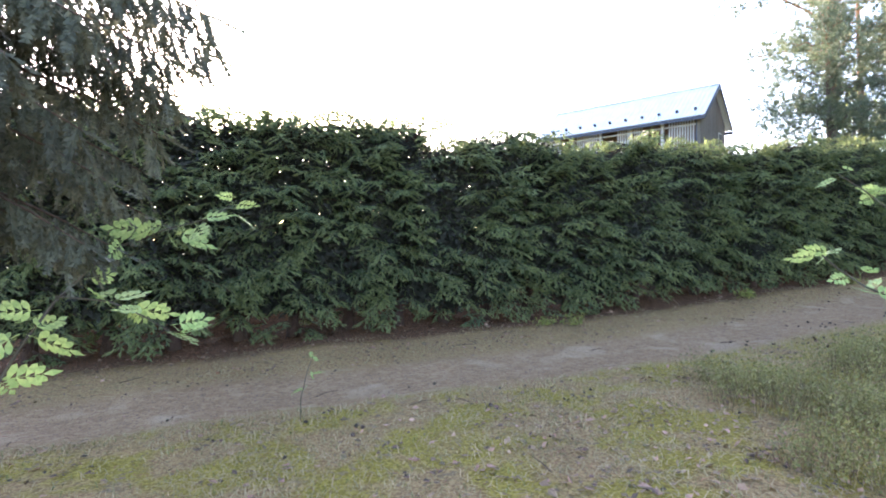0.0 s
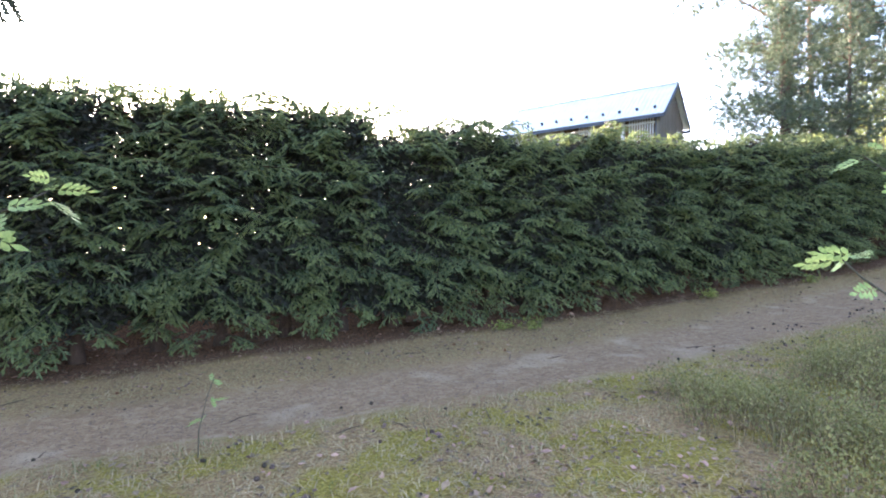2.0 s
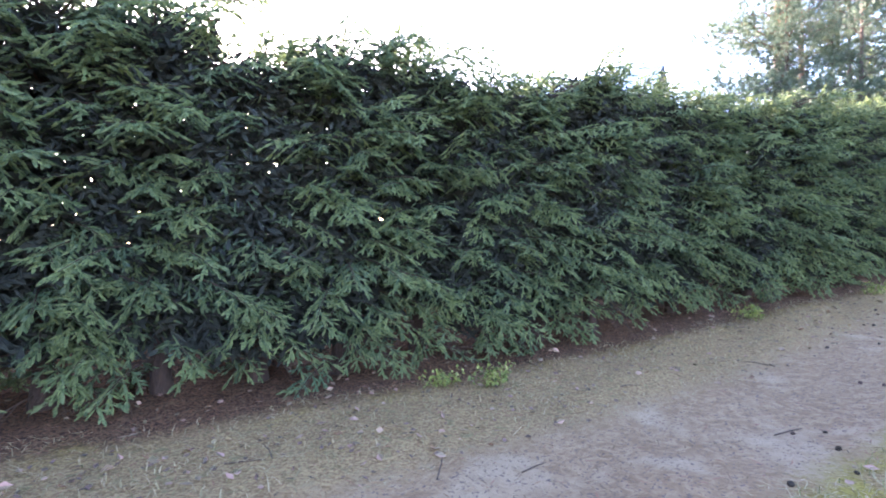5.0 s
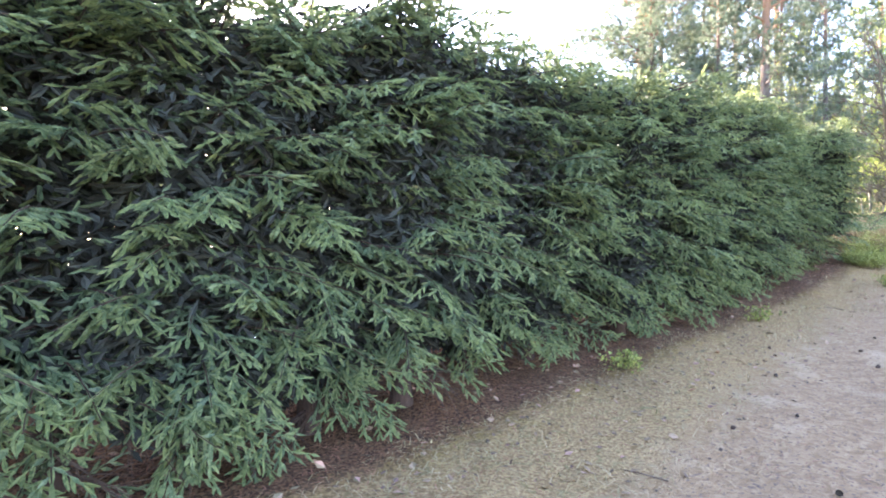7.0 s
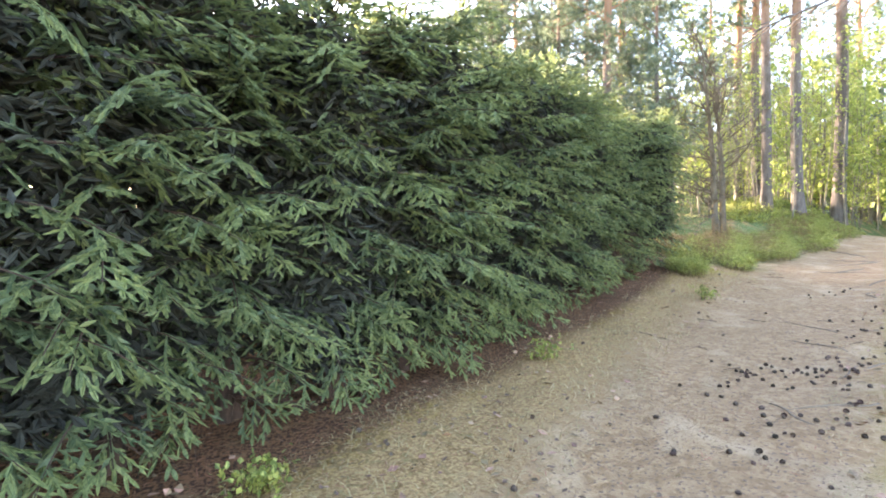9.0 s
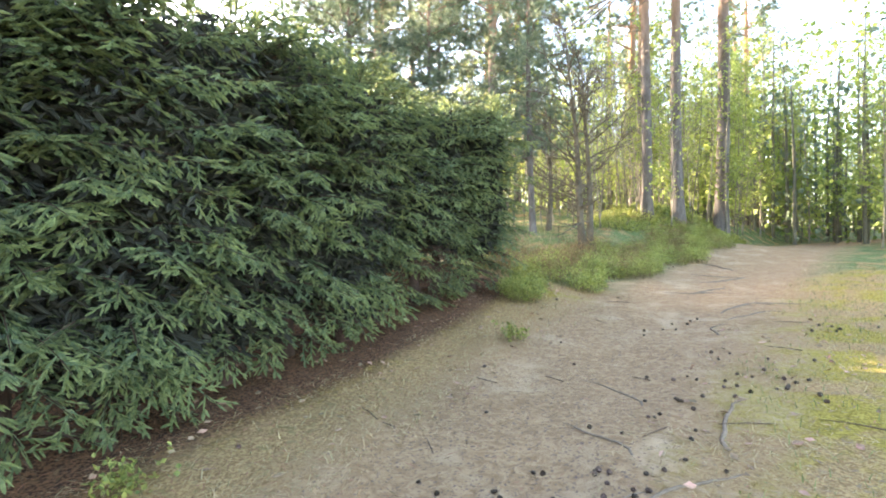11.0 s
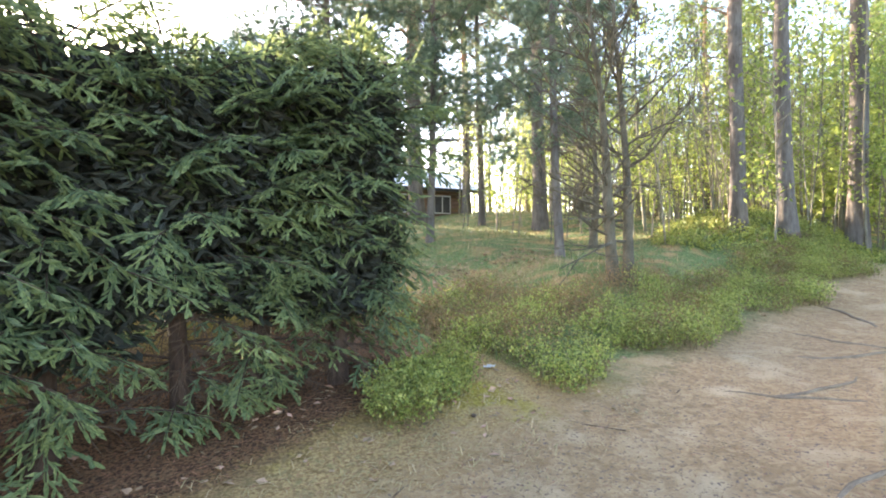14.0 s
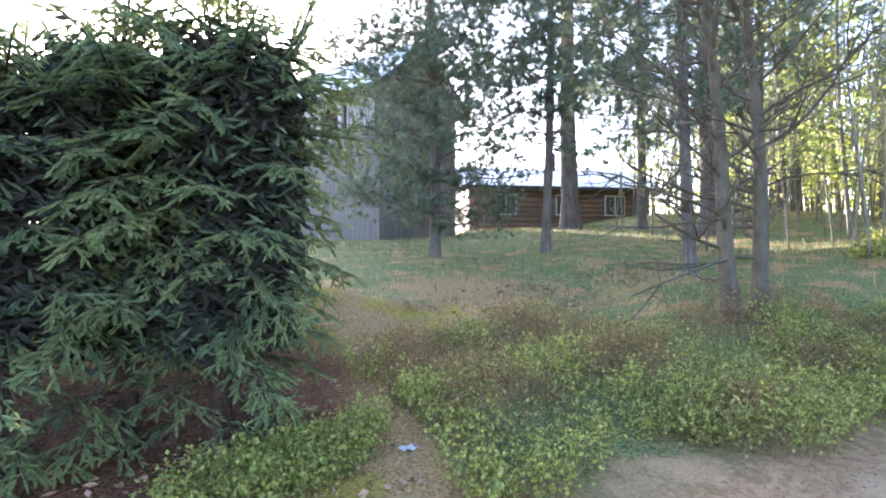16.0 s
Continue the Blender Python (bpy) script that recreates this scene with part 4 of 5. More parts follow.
def rowan_sprig(name, root, stems, leaves, label):
    r = np.random.default_rng(int(abs(root[0]) * 100))
    ob = thing(name, *root, label, "sapling", "rowan sprigs")
    o = np.array(root)
    for pts, rad in stems:
        sp = Soup()
        tube(sp, np.array(pts) - o, np.linspace(rad, rad * 0.4, len(pts)), 6)
        part("stem", sp.mesh("stem", M_GREY_TWIG, True), ob, "thin grey-brown stem")
    more = [((x + 0.03, y - 0.02, z + 0.025), az + 75, size * 0.85) for (x, y, z), az, size in leaves]
    for (x, y, z), az, size in leaves + more:
        sp = Soup()
        sp.tris(rowan_leaf(r, 1.0))
        lf = part("leaf", sp.mesh("leaf", M_ROWAN_LEAF), ob, "fresh light green toothed leaf")
        lf.matrix_basis = pose(x - root[0], y - root[1], z - root[2], r.uniform(-75, 75), r.uniform(-15, 45), az) @ Matrix.Diagonal((1.25 * size, 1.25 * size, 1.25 * size, 1))


rowan_sprig("rowan_sapling", (-2.3, 2.2, float(land(-2.3, 2.2))),
            [([(-2.3, 2.2, 0.0), (-2.1, 2.3, 0.6), (-1.88, 2.4, 1.07), (-1.8, 2.5, 1.26), (-1.72, 2.8, 1.5), (-1.48, 2.9, 1.61), (-1.3, 2.95, 1.66), (-1.18, 3.0, 1.74)], 0.008),
             ([(-1.8, 2.5, 1.28), (-1.6, 2.58, 1.25), (-1.43, 2.57, 1.18), (-1.24, 2.5, 1.1)], 0.005)],
            [((-1.2, 3.0, 1.72), -20, 0.15), ((-1.17, 3.0, 1.76), 120, 0.09), ((-1.45, 2.9, 1.6), 30, 0.16), ((-1.5, 2.9, 1.62), 100, 0.16), ((-1.55, 2.87, 1.6), 190, 0.17), ((-1.35, 2.93, 1.64), -50, 0.15), ((-1.68, 2.8, 1.52), 200, 0.15),
             ((-1.75, 2.6, 1.33), 0, 0.15), ((-1.6, 2.57, 1.25), 60, 0.15), ((-1.5, 2.56, 1.22), 20, 0.16), ((-1.42, 2.57, 1.19), 150, 0.13), ((-1.3, 2.53, 1.12), -30, 0.16), ((-1.25, 2.5, 1.1), 40, 0.12),
             ((-1.86, 2.4, 1.12), 10, 0.17), ((-1.9, 2.4, 1.1), 170, 0.18), ((-1.98, 2.36, 0.92), 30, 0.17), ((-2.0, 2.35, 0.9), 200, 0.17), ((-1.84, 2.45, 1.2), 150, 0.16)],
            "young rowan sapling with fresh light green toothed leaves")
rowan_sprig("rowan_sapling", (2.75, 2.75, float(land(2.75, 2.75))),
            [([(2.75, 2.75, 0.05), (2.6, 2.75, 0.7), (2.35, 2.72, 1.22), (2.12, 2.7, 1.31), (1.98, 2.7, 1.4), (1.9, 2.7, 1.47)], 0.008),
             ([(2.5, 2.75, 0.9), (2.35, 2.75, 1.65), (2.15, 2.75, 1.8), (2.02, 2.75, 1.88)], 0.005)],
            [((1.92, 2.7, 1.46), 60, 0.13), ((1.9, 2.7, 1.47), 170, 0.12), ((2.05, 2.7, 1.36), 190, 0.10), ((2.14, 2.7, 1.28), -10, 0.13), ((2.2, 2.72, 1.27), 200, 0.14), ((2.25, 2.72, 1.2), -60, 0.13), ((2.03, 2.75, 1.87), 150, 0.08), ((2.15, 2.75, 1.8), -30, 0.09), ((2.2, 2.75, 1.77), 80, 0.09)],
            "thin rowan sapling with few pale green unfolding leaves")
rowan_sprig("rowan_seedling", (-1.25, 4.7, float(land(-1.25, 4.7))),
            [([(-1.25, 4.7, -0.1), (-1.24, 4.7, 0.2), (-1.18, 4.7, 0.45), (-1.13, 4.7, 0.58)], 0.005)],
            [((-1.19, 4.7, 0.4), 10, 0.11), ((-1.2, 4.7, 0.3), 180, 0.1), ((-1.15, 4.7, 0.55), 60, 0.07)],
            "tiny rowan seedling with few leaves beside the path")


# ---- low growth ----
def blades(name, xy, height, width, material, label, category, spread=0.35, seed=1):
    r = np.random.default_rng(seed)
    k = len(xy)
    z = land(xy[:, 0], xy[:, 1]) - 0.01
    base = np.stack([xy[:, 0], xy[:, 1], z], 1)
    h = height * r.uniform(0.5, 1.3, k)
    az = r.uniform(0, 6.28, k)
    out = np.stack([np.cos(az), np.sin(az), 0 * az], 1)
    side = np.stack([-np.sin(az), np.cos(az), 0 * az], 1) * width * r.uniform(0.6, 1.3, k)[:, None]
    tilt = spread * r.uniform(0.2, 1.6, k)
    mid = base + out * (h * tilt * 0.4)[:, None] + np.array([0, 0, 0.55]) * h[:, None]
    tip = base + out * (h * tilt)[:, None] + np.array([0, 0, 0.95]) * (h / (1 + tilt * 0.6))[:, None]
    sp = Soup()
    v = np.stack([base - side, base + side, mid + side * 0.7, mid - side * 0.7, tip], 1).reshape(-1, 3)
    i = np.arange(k)[:, None] * 5
    sp.add(v, np.concatenate([i + [0, 1, 2], i + [0, 2, 3], i + [3, 2, 4]], 1).reshape(-1, 3))
    return tagged(new(name, sp.mesh(name, material)), label, category, kind="stuff")


def scatter(r, n, x0, x1, y0, y1, keep):
    xy = np.stack([r.uniform(x0, x1, n), r.uniform(y0, y1, n)], 1)
    return xy[keep(xy[:, 0], xy[:, 1], r.random(n))]


def clumps(x, y, f=1.0):
    return 0.5 + 0.25 * (np.sin(2.3 * x * f + 1.1 * y * f) + np.sin(3.1 * y * f - 1.7 * x * f + 2))


gr = np.random.default_rng(77)
near_lawn = scatter(gr, 75000, -4, 9, 2.2, 9, lambda x, y, q: (path_side(x, y) < -0.75) & (q < 0.25 + 0.75 * clumps(x, y)))
blades("dry_grass", near_lawn[: int(len(near_lawn) * 0.75)], 0.07, 0.0034, M_DRY_GRASS, "short flattened dry grass in the moss", "grass", 1.6, 2)
blades("grass", near_lawn[int(len(near_lawn) * 0.75):], 0.06, 0.0024, M_GREEN_GRASS, "short green grass in the moss", "grass", 0.8, 3)
verge = scatter(gr, 40000, -3, 15.8, 5.5, 15, lambda x, y, q: (hedge_side(x, y) < 0.1) & (hedge_side(x, y) > -1.9) & (path_side(x, y) > 0.75) & (q < 0.2 + 0.6 * clumps(x, y)))
blades("dry_grass", verge, 0.07, 0.0034, M_DRY_GRASS, "thin dry grass between path and hedge", "grass", 1.8, 4)
right_verge = scatter(gr, 22000, 6, 24, 6, 14, lambda x, y, q: (path_side(x, y) < -1.0) & (path_side(x, y) > -4.5) & (q < 0.1 + 0.5 * clumps(x, y)))
blades("dry_grass", right_verge, 0.07, 0.0034, M_DRY_GRASS, "thin dry grass beside the path", "grass", 1.8, 5)
green_verge = scatter(gr, 30000, 7, 26, 5, 15, lambda x, y, q: (path_side(x, y) < -1.3 - 0.2 * np.sin(2.1 * x)) & (path_side(x, y) > -5.5) & (q < 0.1 + 0.8 * clumps(x, y, 1.2)))
blades("grass", green_verge, 0.075, 0.0032, M_GREEN_GRASS, "short green grass beside the trodden path", "grass", 1.0, 12)
meadow = scatter(gr, 50000, 12, 34, 15, 36, lambda x, y, q: (path_side(x, y) > 1.5) & (hedge_side(x, y) - np.where(x < 15.8, 1.9, 0) > -0.3) & (q < 0.15 + 0.85 * clumps(x, y, 0.5)))
blades("grass", meadow[: int(len(meadow) * 0.6)], 0.16, 0.006, M_GREEN_GRASS, "fresh green grass in the clearing", "grass", 0.6, 6)
blades("dry_grass", meadow[int(len(meadow) * 0.6):], 0.17, 0.005, M_DRY_GRASS, "pale dry grass in the clearing", "grass", 1.0, 7)
behind = scatter(gr, 14000, -10, 14, 9, 24, lambda x, y, q: (hedge_side(x, y) > 2.6))
blades("grass", behind, 0.14, 0.006, M_GREEN_GRASS, "green lawn grass behind the hedge", "grass", 0.7, 8)


def bilberry(name, xy, height, leaf, per, label, seed, green=M_BILBERRY, slim=0.003):
    """Low bushes: thin stems with small leaves on the upper part."""
    r = np.random.default_rng(seed)
    k = len(xy)
    base = np.stack([xy[:, 0], xy[:, 1], land(xy[:, 0], xy[:, 1]) - 0.01], 1)
    h = height * r.uniform(0.55, 1.25, k) * (0.55 + 0.6 * clumps(xy[:, 0], xy[:, 1], 1.3))
    lean = r.normal(size=(k, 3)) * 0.28
    lean[:, 2] = 1
    tip = base + lean * h[:, None]
    side = np.cross(lean, r.normal(size=(k, 3)))
    side = side / (np.linalg.norm(side, axis=1)[:, None] + 1e-6) * slim
    st = Soup()
    st.tris(np.stack([base - side, base + side, tip], 1))
    u = r.uniform(0.3, 1.05, (k, per))
    pos = (base[:, None] + (tip - base)[:, None] * u[:, :, None]).reshape(-1, 3) + r.normal(size=(k * per, 3)) * 0.035 * height / 0.3
    d = r.normal(size=(k * per, 3)) + np.array([0, 0, 0.4])
    up = np.array([0, 0, 1.0]) + r.normal(size=(k * per, 3)) * 0.6
    lf = Soup()
    lf.tris(place(LEAF, pos, d, up, leaf * 1.2 * r.uniform(0.7, 1.3, k * per), leaf * 1.6 * r.uniform(0.7, 1.2, k * per)))
    ob = thing(name, 0, 0, 0, label, "bilberry bush")
    ob["kind"] = "stuff"
    part("stems", st.mesh("stems", M_BILBERRY_STEM), ob, kind="stuff")
    part("leaves", lf.mesh("leaves", green), ob, kind="stuff")


def patch(x, y):
    """The bilberry belt between hedge end, clearing and path."""
    d = path_side(x, y)
    edge = 1.25 + 0.25 * np.sin(1.9 * x) + 0.15 * np.sin(4.3 * x + 1)
    return (d > edge) & (d < edge + np.interp(x, [16, 18, 20, 24], [2.9, 2.7, 1.6, 1.4]) + 0.2 * np.sin(1.3 * x)) & (x > 16.45 - 0.33 * (y - 14.2) + 0.1 * np.sin(3 * y))


belt = scatter(gr, 44000, 14.5, 27, 13, 21, lambda x, y, q: patch(x, y) & (q < 0.35 + 0.65 * clumps(x, y, 1.2)))
age = clumps(belt[:, 0] + 0.4, belt[:, 1], 1.7) + 0.3 * np.clip(path_side(belt[:, 0], belt[:, 1]) - 2.3, -1, 0.8) + 0.16 * gr.normal(size=len(belt))
rust, fresh = belt[age > 0.55], belt[age <= 0.6]
bilberry("bilberry_bushes", fresh, 0.31, 0.027, 12, "low bilberry bushes with bright green small leaves", 91, slim=0.0022)
bilberry("bilberry_bushes", rust, 0.36, 0.02, 11, "reddish brown bilberry bushes with sparse old leaves", 96, M_BILBERRY_RUST, slim=0.0022)
blades("dry_stalks", belt[::2], 0.33, 0.003, M_BILBERRY_STEM, "brown dry stalks among the bilberry bushes", "grass", 0.4, 11)
foot = scatter(gr, 3800, 13.9, 16.2, 13.6, 15.7, lambda x, y, q: (np.hypot(((x - 15.3) * 0.75 + (y - 14.85) * 0.66) / 0.8, (-(x - 15.3) * 0.66 + (y - 14.85) * 0.75) / 0.36) < 1) & (q < 0.85))
bilberry("bilberry_bushes", foot, 0.27, 0.025, 13, "small bright green bilberry bush at the hedge end", 92)
bank = scatter(gr, 7000, 23, 33, 15.5, 23, lambda x, y, q: (path_side(x, y) > 1.7) & (np.hypot((x - 28) / 4.8, (y - 19.0) / 1.9) < 1))
bilberry("bilberry_bushes", bank, 0.24, 0.05, 8, "sunlit bilberry bushes on the bank under the pines", 93)
thicket = scatter(gr, 22000, 1.6, 7.8, 2.0, 7.0, lambda x, y, q: (path_side(x, y) < -1.7 - 0.3 * np.sin(2 * x)) & (x > 2.45 + 0.3 * np.sin(5 * y)) & (np.hypot((x - 4.8) / 2.7, (y - 4.5) / 2.5) < 1 + 0.12 * np.sin(4 * x + 3 * y)) & (q < 0.05 + 0.95 * clumps(x, y, 1.6)))
bilberry("bilberry_bushes", thicket, 0.34, 0.02, 8, "sparse grey-green bilberry thicket beside the path", 94, M_THICKET)
blades("grass", thicket[::3], 0.28, 0.0024, M_THICKET, "thin upright grass stalks in the bilberry thicket", "grass", 1.1, 9)
blades("dry_grass", thicket[1::4], 0.26, 0.0024, M_DRY_GRASS, "pale dry stalks in the bilberry thicket", "grass", 0.7, 10)

for px, py, n in ((6.3, 11.15, 60), (1.75, 9.2, 40), (2.25, 9.15, 45), (9.3, 12.2, 40), (13.4, 13.2, 45)):
    sprig = np.stack([gr.normal(px, 0.09, n), gr.normal(py, 0.07, n)], 1)
    bilberry("green_sprouts", sprig, 0.17, 0.035, 4, "small fresh green sprouts at the hedge foot", 95 + n)


# ---- fallen leaves, cones, roots, sticks ----
def fallen(name, xy, size, label, seed, material=M_DEAD_LEAF):
    r = np.random.default_rng(seed)
    k = len(xy)
    pos = np.stack([xy[:, 0], xy[:, 1], surface(xy[:, 0], xy[:, 1]) + r.uniform(0.006, 0.026, k)], 1)
    az = r.uniform(0, 6.28, k)
    d = np.stack([np.cos(az), np.sin(az), r.normal(size=k) * 0.25], 1)
    up = np.array([0, 0, 1.0]) + r.normal(size=(k, 3)) * 0.35
    sp = Soup()
    sp.tris(place(LEAF, pos, d, up, size * r.uniform(0.6, 1.3, k), size * r.uniform(0.7, 1.3, k)))
    tagged(new(name, sp.mesh(name, material)), label, "leaf litter", kind="stuff")


fallen("fallen_leaves", scatter(gr, 16000, -6, 17, 2, 17, lambda x, y, q: (np.abs(path_side(x, y)) > 0.7) & (hedge_side(x, y) < 1.5) & (q < 0.1 + 0.45 * clumps(x, y, 1.7))), 0.075, "pale brown fallen leaves on the moss and verge", 101)
fallen("fallen_leaves", scatter(gr, 2500, -6, 17, 4, 17, lambda x, y, q: (np.abs(path_side(x, y)) < 1.2) & (q < 0.6)), 0.025, "small dry leaf bits trodden into the path", 102)
fallen("fallen_leaves", scatter(gr, 4000, 14, 24, 14, 23, lambda x, y, q: (path_side(x, y) > 1.2) & (q < 0.3 + 0.5 * clumps(x, y))), 0.055, "dry leaves between the bilberry stems", 103)
fallen("fallen_leaves", scatter(gr, 5000, 15.8, 21.5, 17.6, 22.5, lambda x, y, q: (np.hypot((x - 18.6) / 2.6, (y - 19.6 - 0.25 * (x - 18.6)) / 1.1) < 1) & (q < 0.15 + 0.8 * clumps(x, y, 2.0))), 0.085, "pale dead leaves strewn over the bank of the clearing", 110)

fallen("fallen_leaves", scatter(gr, 700, 0.2, 3.0, 2.6, 4.8, lambda x, y, q: q < clumps(x, y, 2.1)), 0.06, "curled grey-brown dead leaves lying on moss", 107)
fallen("fallen_leaves", scatter(gr, 9000, -5, 9, 5, 14, lambda x, y, q: (hedge_side(x, y) > -1.5) & (hedge_side(x, y) < -0.1) & (q < 0.15 + 0.6 * clumps(x, y, 1.3))), 0.05, "brown rotting leaves along the hedge foot", 108, M_DARK_LEAF)
fallen("fallen_leaves", scatter(gr, 9000, -4, 9, 2, 9, lambda x, y, q: (path_side(x, y) < -0.9) & (q * 0.55 + 0.5 < clumps(x, y, 2.3))), 0.055, "dark rotting leaves in patches on the moss", 109, M_DARK_LEAF)


def needle_litter(xy, label, seed, material=M_DEAD_LEAF):
    r = np.random.default_rng(seed)
    k = len(xy)
    pos = np.stack([xy[:, 0], xy[:, 1], surface(xy[:, 0], xy[:, 1]) + r.uniform(0.001, 0.012, k)], 1)
    az = r.uniform(0, 6.28, k)
    d = np.stack([np.cos(az), np.sin(az), r.normal(size=k) * 0.12], 1)
    sp = Soup()
    sp.tris(place(LEAF[:1], pos, d, np.tile((0.0, 0.0, 1.0), (k, 1)), r.uniform(0.04, 0.13, k), r.uniform(0.012, 0.024, k)))
    tagged(new("needle_litter", sp.mesh("needle_litter", material)), label, "needle litter", kind="stuff")


needle_litter(scatter(gr, 90000, -5, 22, 3, 18, lambda x, y, q: (np.abs(path_side(x, y)) < 3.5) & (hedge_side(x, y) < 0.8) & (q < 0.15 + 0.6 * clumps(x, y, 1.1))), "dry brown needles and bark bits on the trodden sand", 104, M_OLD_NEEDLE)
needle_litter(scatter(gr, 200000, -5, 17, 2.4, 16, lambda x, y, q: (np.abs(path_side(x, y)) > 0.6) & (path_side(x, y) > -3.2) & (hedge_side(x, y) < 0.2) & (q < 1.25 * clumps(x, y, 1.3) - 0.28)), "pale straw bits strewn over moss and verge", 105, M_DRY_GRASS)
needle_litter(scatter(gr, 60000, -5, 16, 5, 17, lambda x, y, q: (hedge_side(x, y) > -0.75) & (hedge_side(x, y) < 1.6)), "reddish brown spruce needle litter under the hedge", 106, M_OLD_NEEDLE)


def cone_mesh():
    """An open pine cone: rings of splayed scales round a core."""
    sp = Soup()
    tube(sp, [(-0.02, 0, 0), (-0.008, 0, 0), (0.012, 0, 0), (0.024, 0, 0)], [0.006, 0.013, 0.011, 0.003], 8)
    t = []
    for ring, (x, rad) in enumerate(((-0.014, 0.018), (-0.005, 0.021), (0.005, 0.019), (0.015, 0.014))):
        for i in range(8):
            a = (i + 0.5 * (ring % 2)) * math.pi / 4
            q = np.array([0, math.cos(a), math.sin(a)])
            s = np.array([0, -math.sin(a), math.cos(a)]) * 0.0062
            e = np.array([x, 0, 0])
            t += [[e + q * 0.006 - s, e + q * 0.006 + s, e + q * rad + s + (0.006, 0, 0)], [e + q * 0.006 - s, e + q * rad + s + (0.006, 0, 0), e + q * rad - s + (0.006, 0, 0)]]
    sp.tris(t)
    return sp.mesh("pine_cone", M_CONE)


def cones():
    me = cone_mesh()
    r = random.Random(15)
    done = 0
    spots = [(r.gauss(10.6, 2.6), r.gauss(-0.55, 0.55)) for _ in range(48)]
    while done < 300:
        if done < 235:
            cx, cd = r.choice(spots)
            x, d = r.gauss(cx, 0.22), r.gauss(cd, 0.16)
        elif done < 268:
            x, d = r.uniform(-3, 8), r.uniform(-3, -0.3)
        else:
            x, d = r.uniform(4, 16), r.uniform(-3.5, 2.0)
        if not -4 < x < 21:
            continue
        y = float(np.interp(x, PATH_X, PATH_Y)) + d / 0.91
        if hedge_side(x, y) > 0:
            continue
        ob = new("pine_cone", me)
        s = r.uniform(0.6, 0.95)
        ob.matrix_basis = pose(x, y, float(surface(x, y)) + 0.014 * s, r.uniform(0, 360), r.uniform(-25, 25), r.uniform(0, 360)) @ Matrix.Diagonal((s, s, s, 1))
        tagged(ob, "open dark brown pine cone on trodden sand" if abs(d) < 2.5 else "open dark brown pine cone on moss", "pine cone", "pine cones by the path")
        done += 1


cones()


def root(x, y, az, length, rad, seed):
    r = np.random.default_rng(seed)
    k = 9
    u = np.linspace(0, 1, k)
    a = radians(az) + np.cumsum(r.normal(size=k) * 0.24)
    px = x + np.cumsum(np.cos(a)) * length / k
    py = y + np.cumsum(np.sin(a)) * length / k
    pz = surface(px, py) + rad * (0.75 * np.sin(u * np.pi) - 0.55)
    sp = Soup()
    tube(sp, np.stack([px - x, py - y, pz], 1), 0.8 * rad * (1.0 - 0.6 * u), 7)
    ob = new("tree_root", sp.mesh("tree_root", M_ROOT, True))
    ob.location = (x, y, 0)
    tagged(ob, "worn grey root crossing the trodden path", "tree root", "roots on the path")


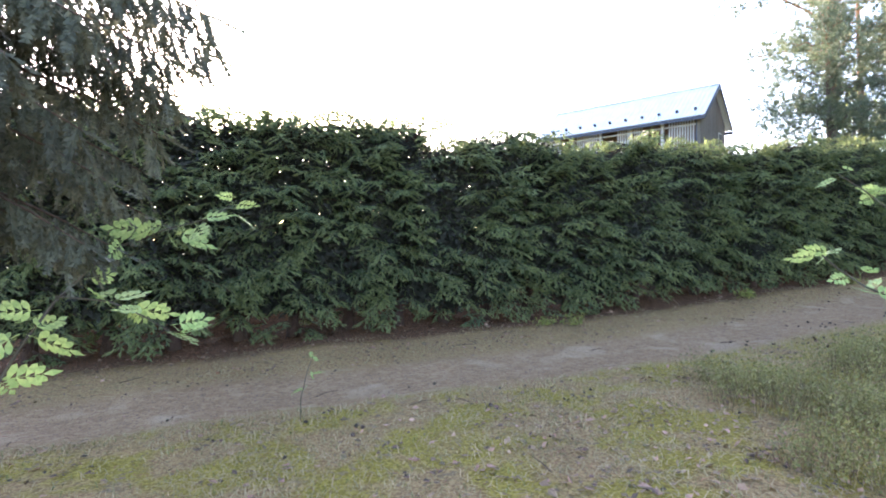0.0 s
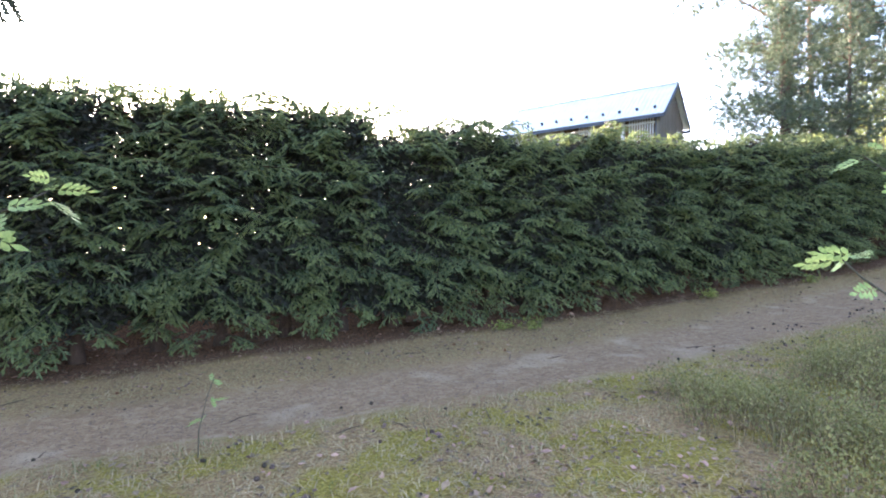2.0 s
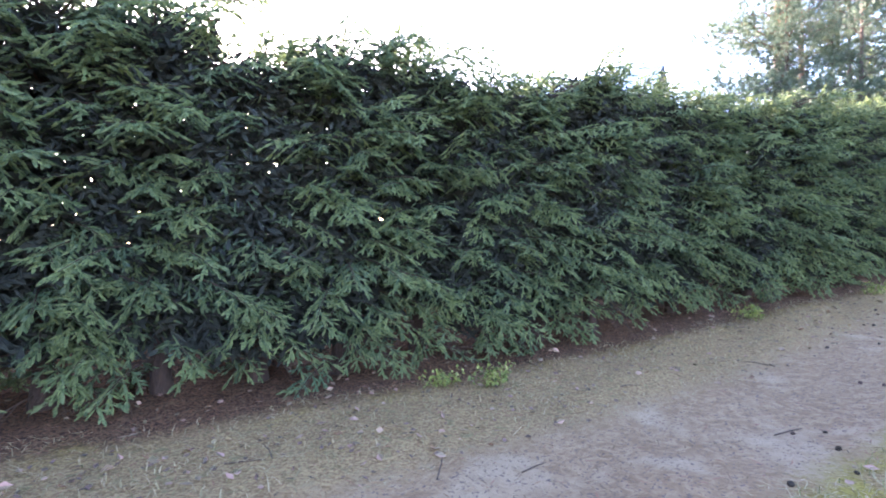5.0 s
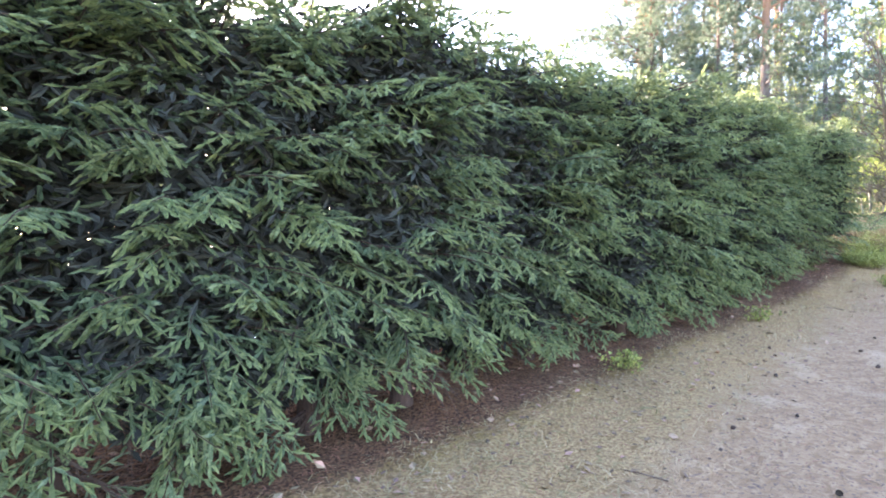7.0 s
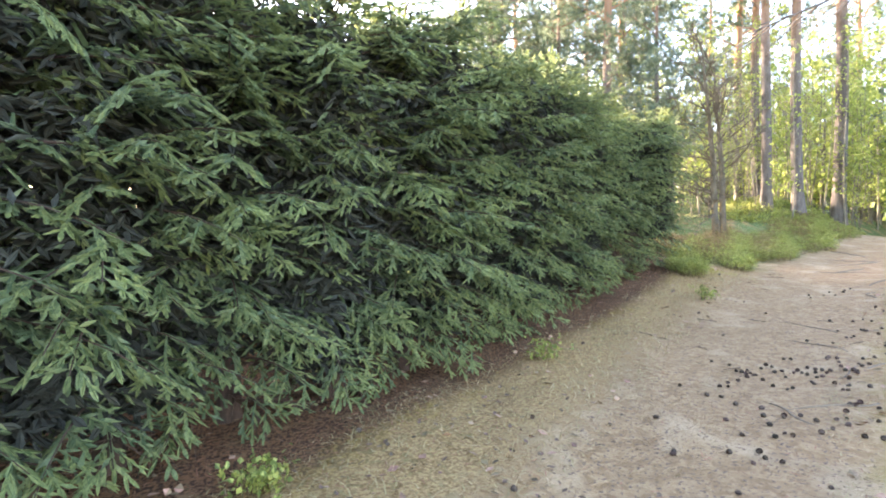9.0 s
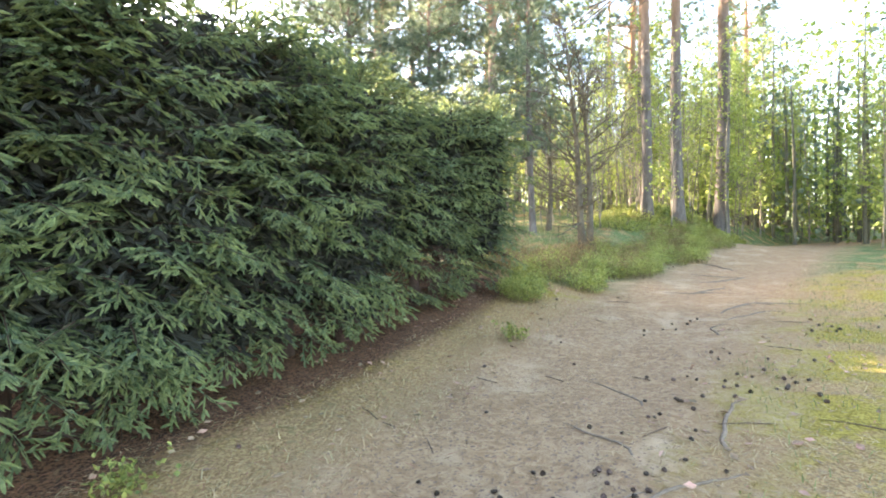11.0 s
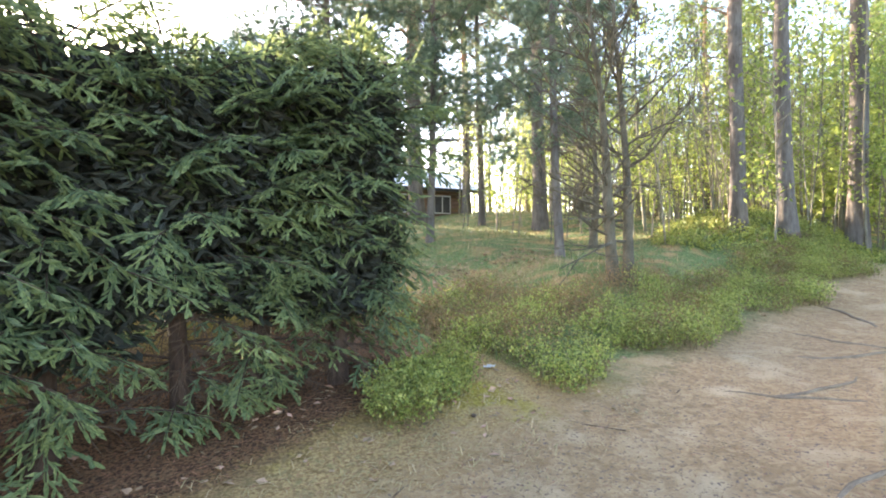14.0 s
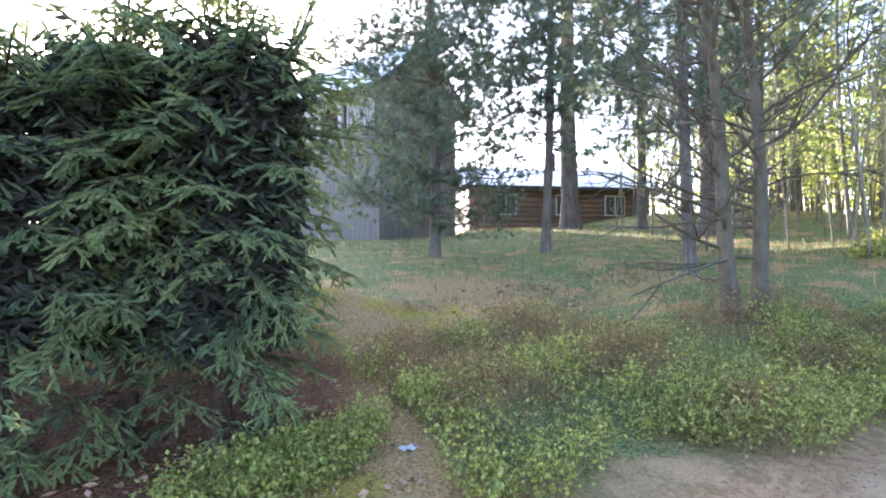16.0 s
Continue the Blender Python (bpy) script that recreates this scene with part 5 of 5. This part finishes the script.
for k, (x, y, az, ln, rad) in enumerate(((10.2, 9.3, 20, 1.0, 0.03), (10.6, 9.9, 150, 0.9, 0.018), (9.7, 9.9, 60, 0.7, 0.014), (11.0, 9.7, 5, 0.8, 0.014), (11.8, 10.6, 30, 0.9, 0.015), (12.6, 11.1, 15, 1.1, 0.016), (10.9, 10.4, -20, 0.8, 0.013), (11.3, 10.3, 10, 1.0, 0.02), (12.3, 10.2, 60, 1.3, 0.025), (16.5, 12.3, 15, 1.8, 0.03), (17.8, 13.6, -10, 1.6, 0.028), (18.6, 12.9, 160, 1.4, 0.025), (19.3, 14.2, -30, 1.7, 0.03), (20.5, 13.4, 100, 1.5, 0.028), (21.5, 14.2, 10, 2.0, 0.035), (15.2, 11.6, 40, 1.2, 0.02), (17.2, 11.6, 100, 1.2, 0.022))):
    root(x, y, az, ln, rad, 200 + k)


def sticks():
    r = np.random.default_rng(33)
    for k in range(46):
        x = r.uniform(-4, 19)
        y = float(np.interp(x, PATH_X, PATH_Y)) + r.uniform(-3.0, 1.6)
        if hedge_side(x, y) > -0.1:
            continue
        ln, az = r.uniform(0.12, 0.45), r.uniform(0, 3.14)
        pts = [(-math.cos(az) * ln / 2, -math.sin(az) * ln / 2, 0.002), (r.normal() * 0.015, r.normal() * 0.015, 0.008), (math.cos(az) * ln / 2, math.sin(az) * ln / 2, 0.002)]
        sp = Soup()
        tube(sp, pts, [0.005, 0.004, 0.002], 5)
        ob = new("fallen_twig", sp.mesh("fallen_twig", M_DEAD_TWIG, True))
        ob.location = (x, y, float(surface(x, y)) + 0.003)
        tagged(ob, "dry brown fallen twig on the ground", "twig", "fallen twigs")


sticks()


def paper_scrap(x, y):
    """A crumpled scrap lying on the narrow track by the hedge end."""
    r = np.random.default_rng(5)
    n = 7
    u, v = np.meshgrid(np.linspace(-0.06, 0.06, n), np.linspace(-0.04, 0.04, n))
    z = 0.014 + 0.012 * np.sin(70 * u + 1) * np.cos(55 * v) + r.uniform(-0.006, 0.006, (n, n))
    pts = np.stack([u, v, z], -1).reshape(-1, 3)
    i, j = np.meshgrid(np.arange(n - 1), np.arange(n - 1))
    a = (j * n + i).ravel()
    sp = Soup()
    sp.add(pts, np.concatenate([np.stack([a, a + 1, a + n + 1], -1), np.stack([a, a + n + 1, a + n], -1)]))
    ob = new("paper_scrap", sp.mesh("paper_scrap", M_GREY_PAINT))
    ob.modifiers.new("thickness", "SOLIDIFY").thickness = 0.002
    ob.matrix_basis = pose(x, y, float(surface(x, y)) + 0.006, 0, 0, 35)
    tagged(ob, "crumpled pale grey paper scrap on the narrow track", "litter")


paper_scrap(16.06, 15.02)
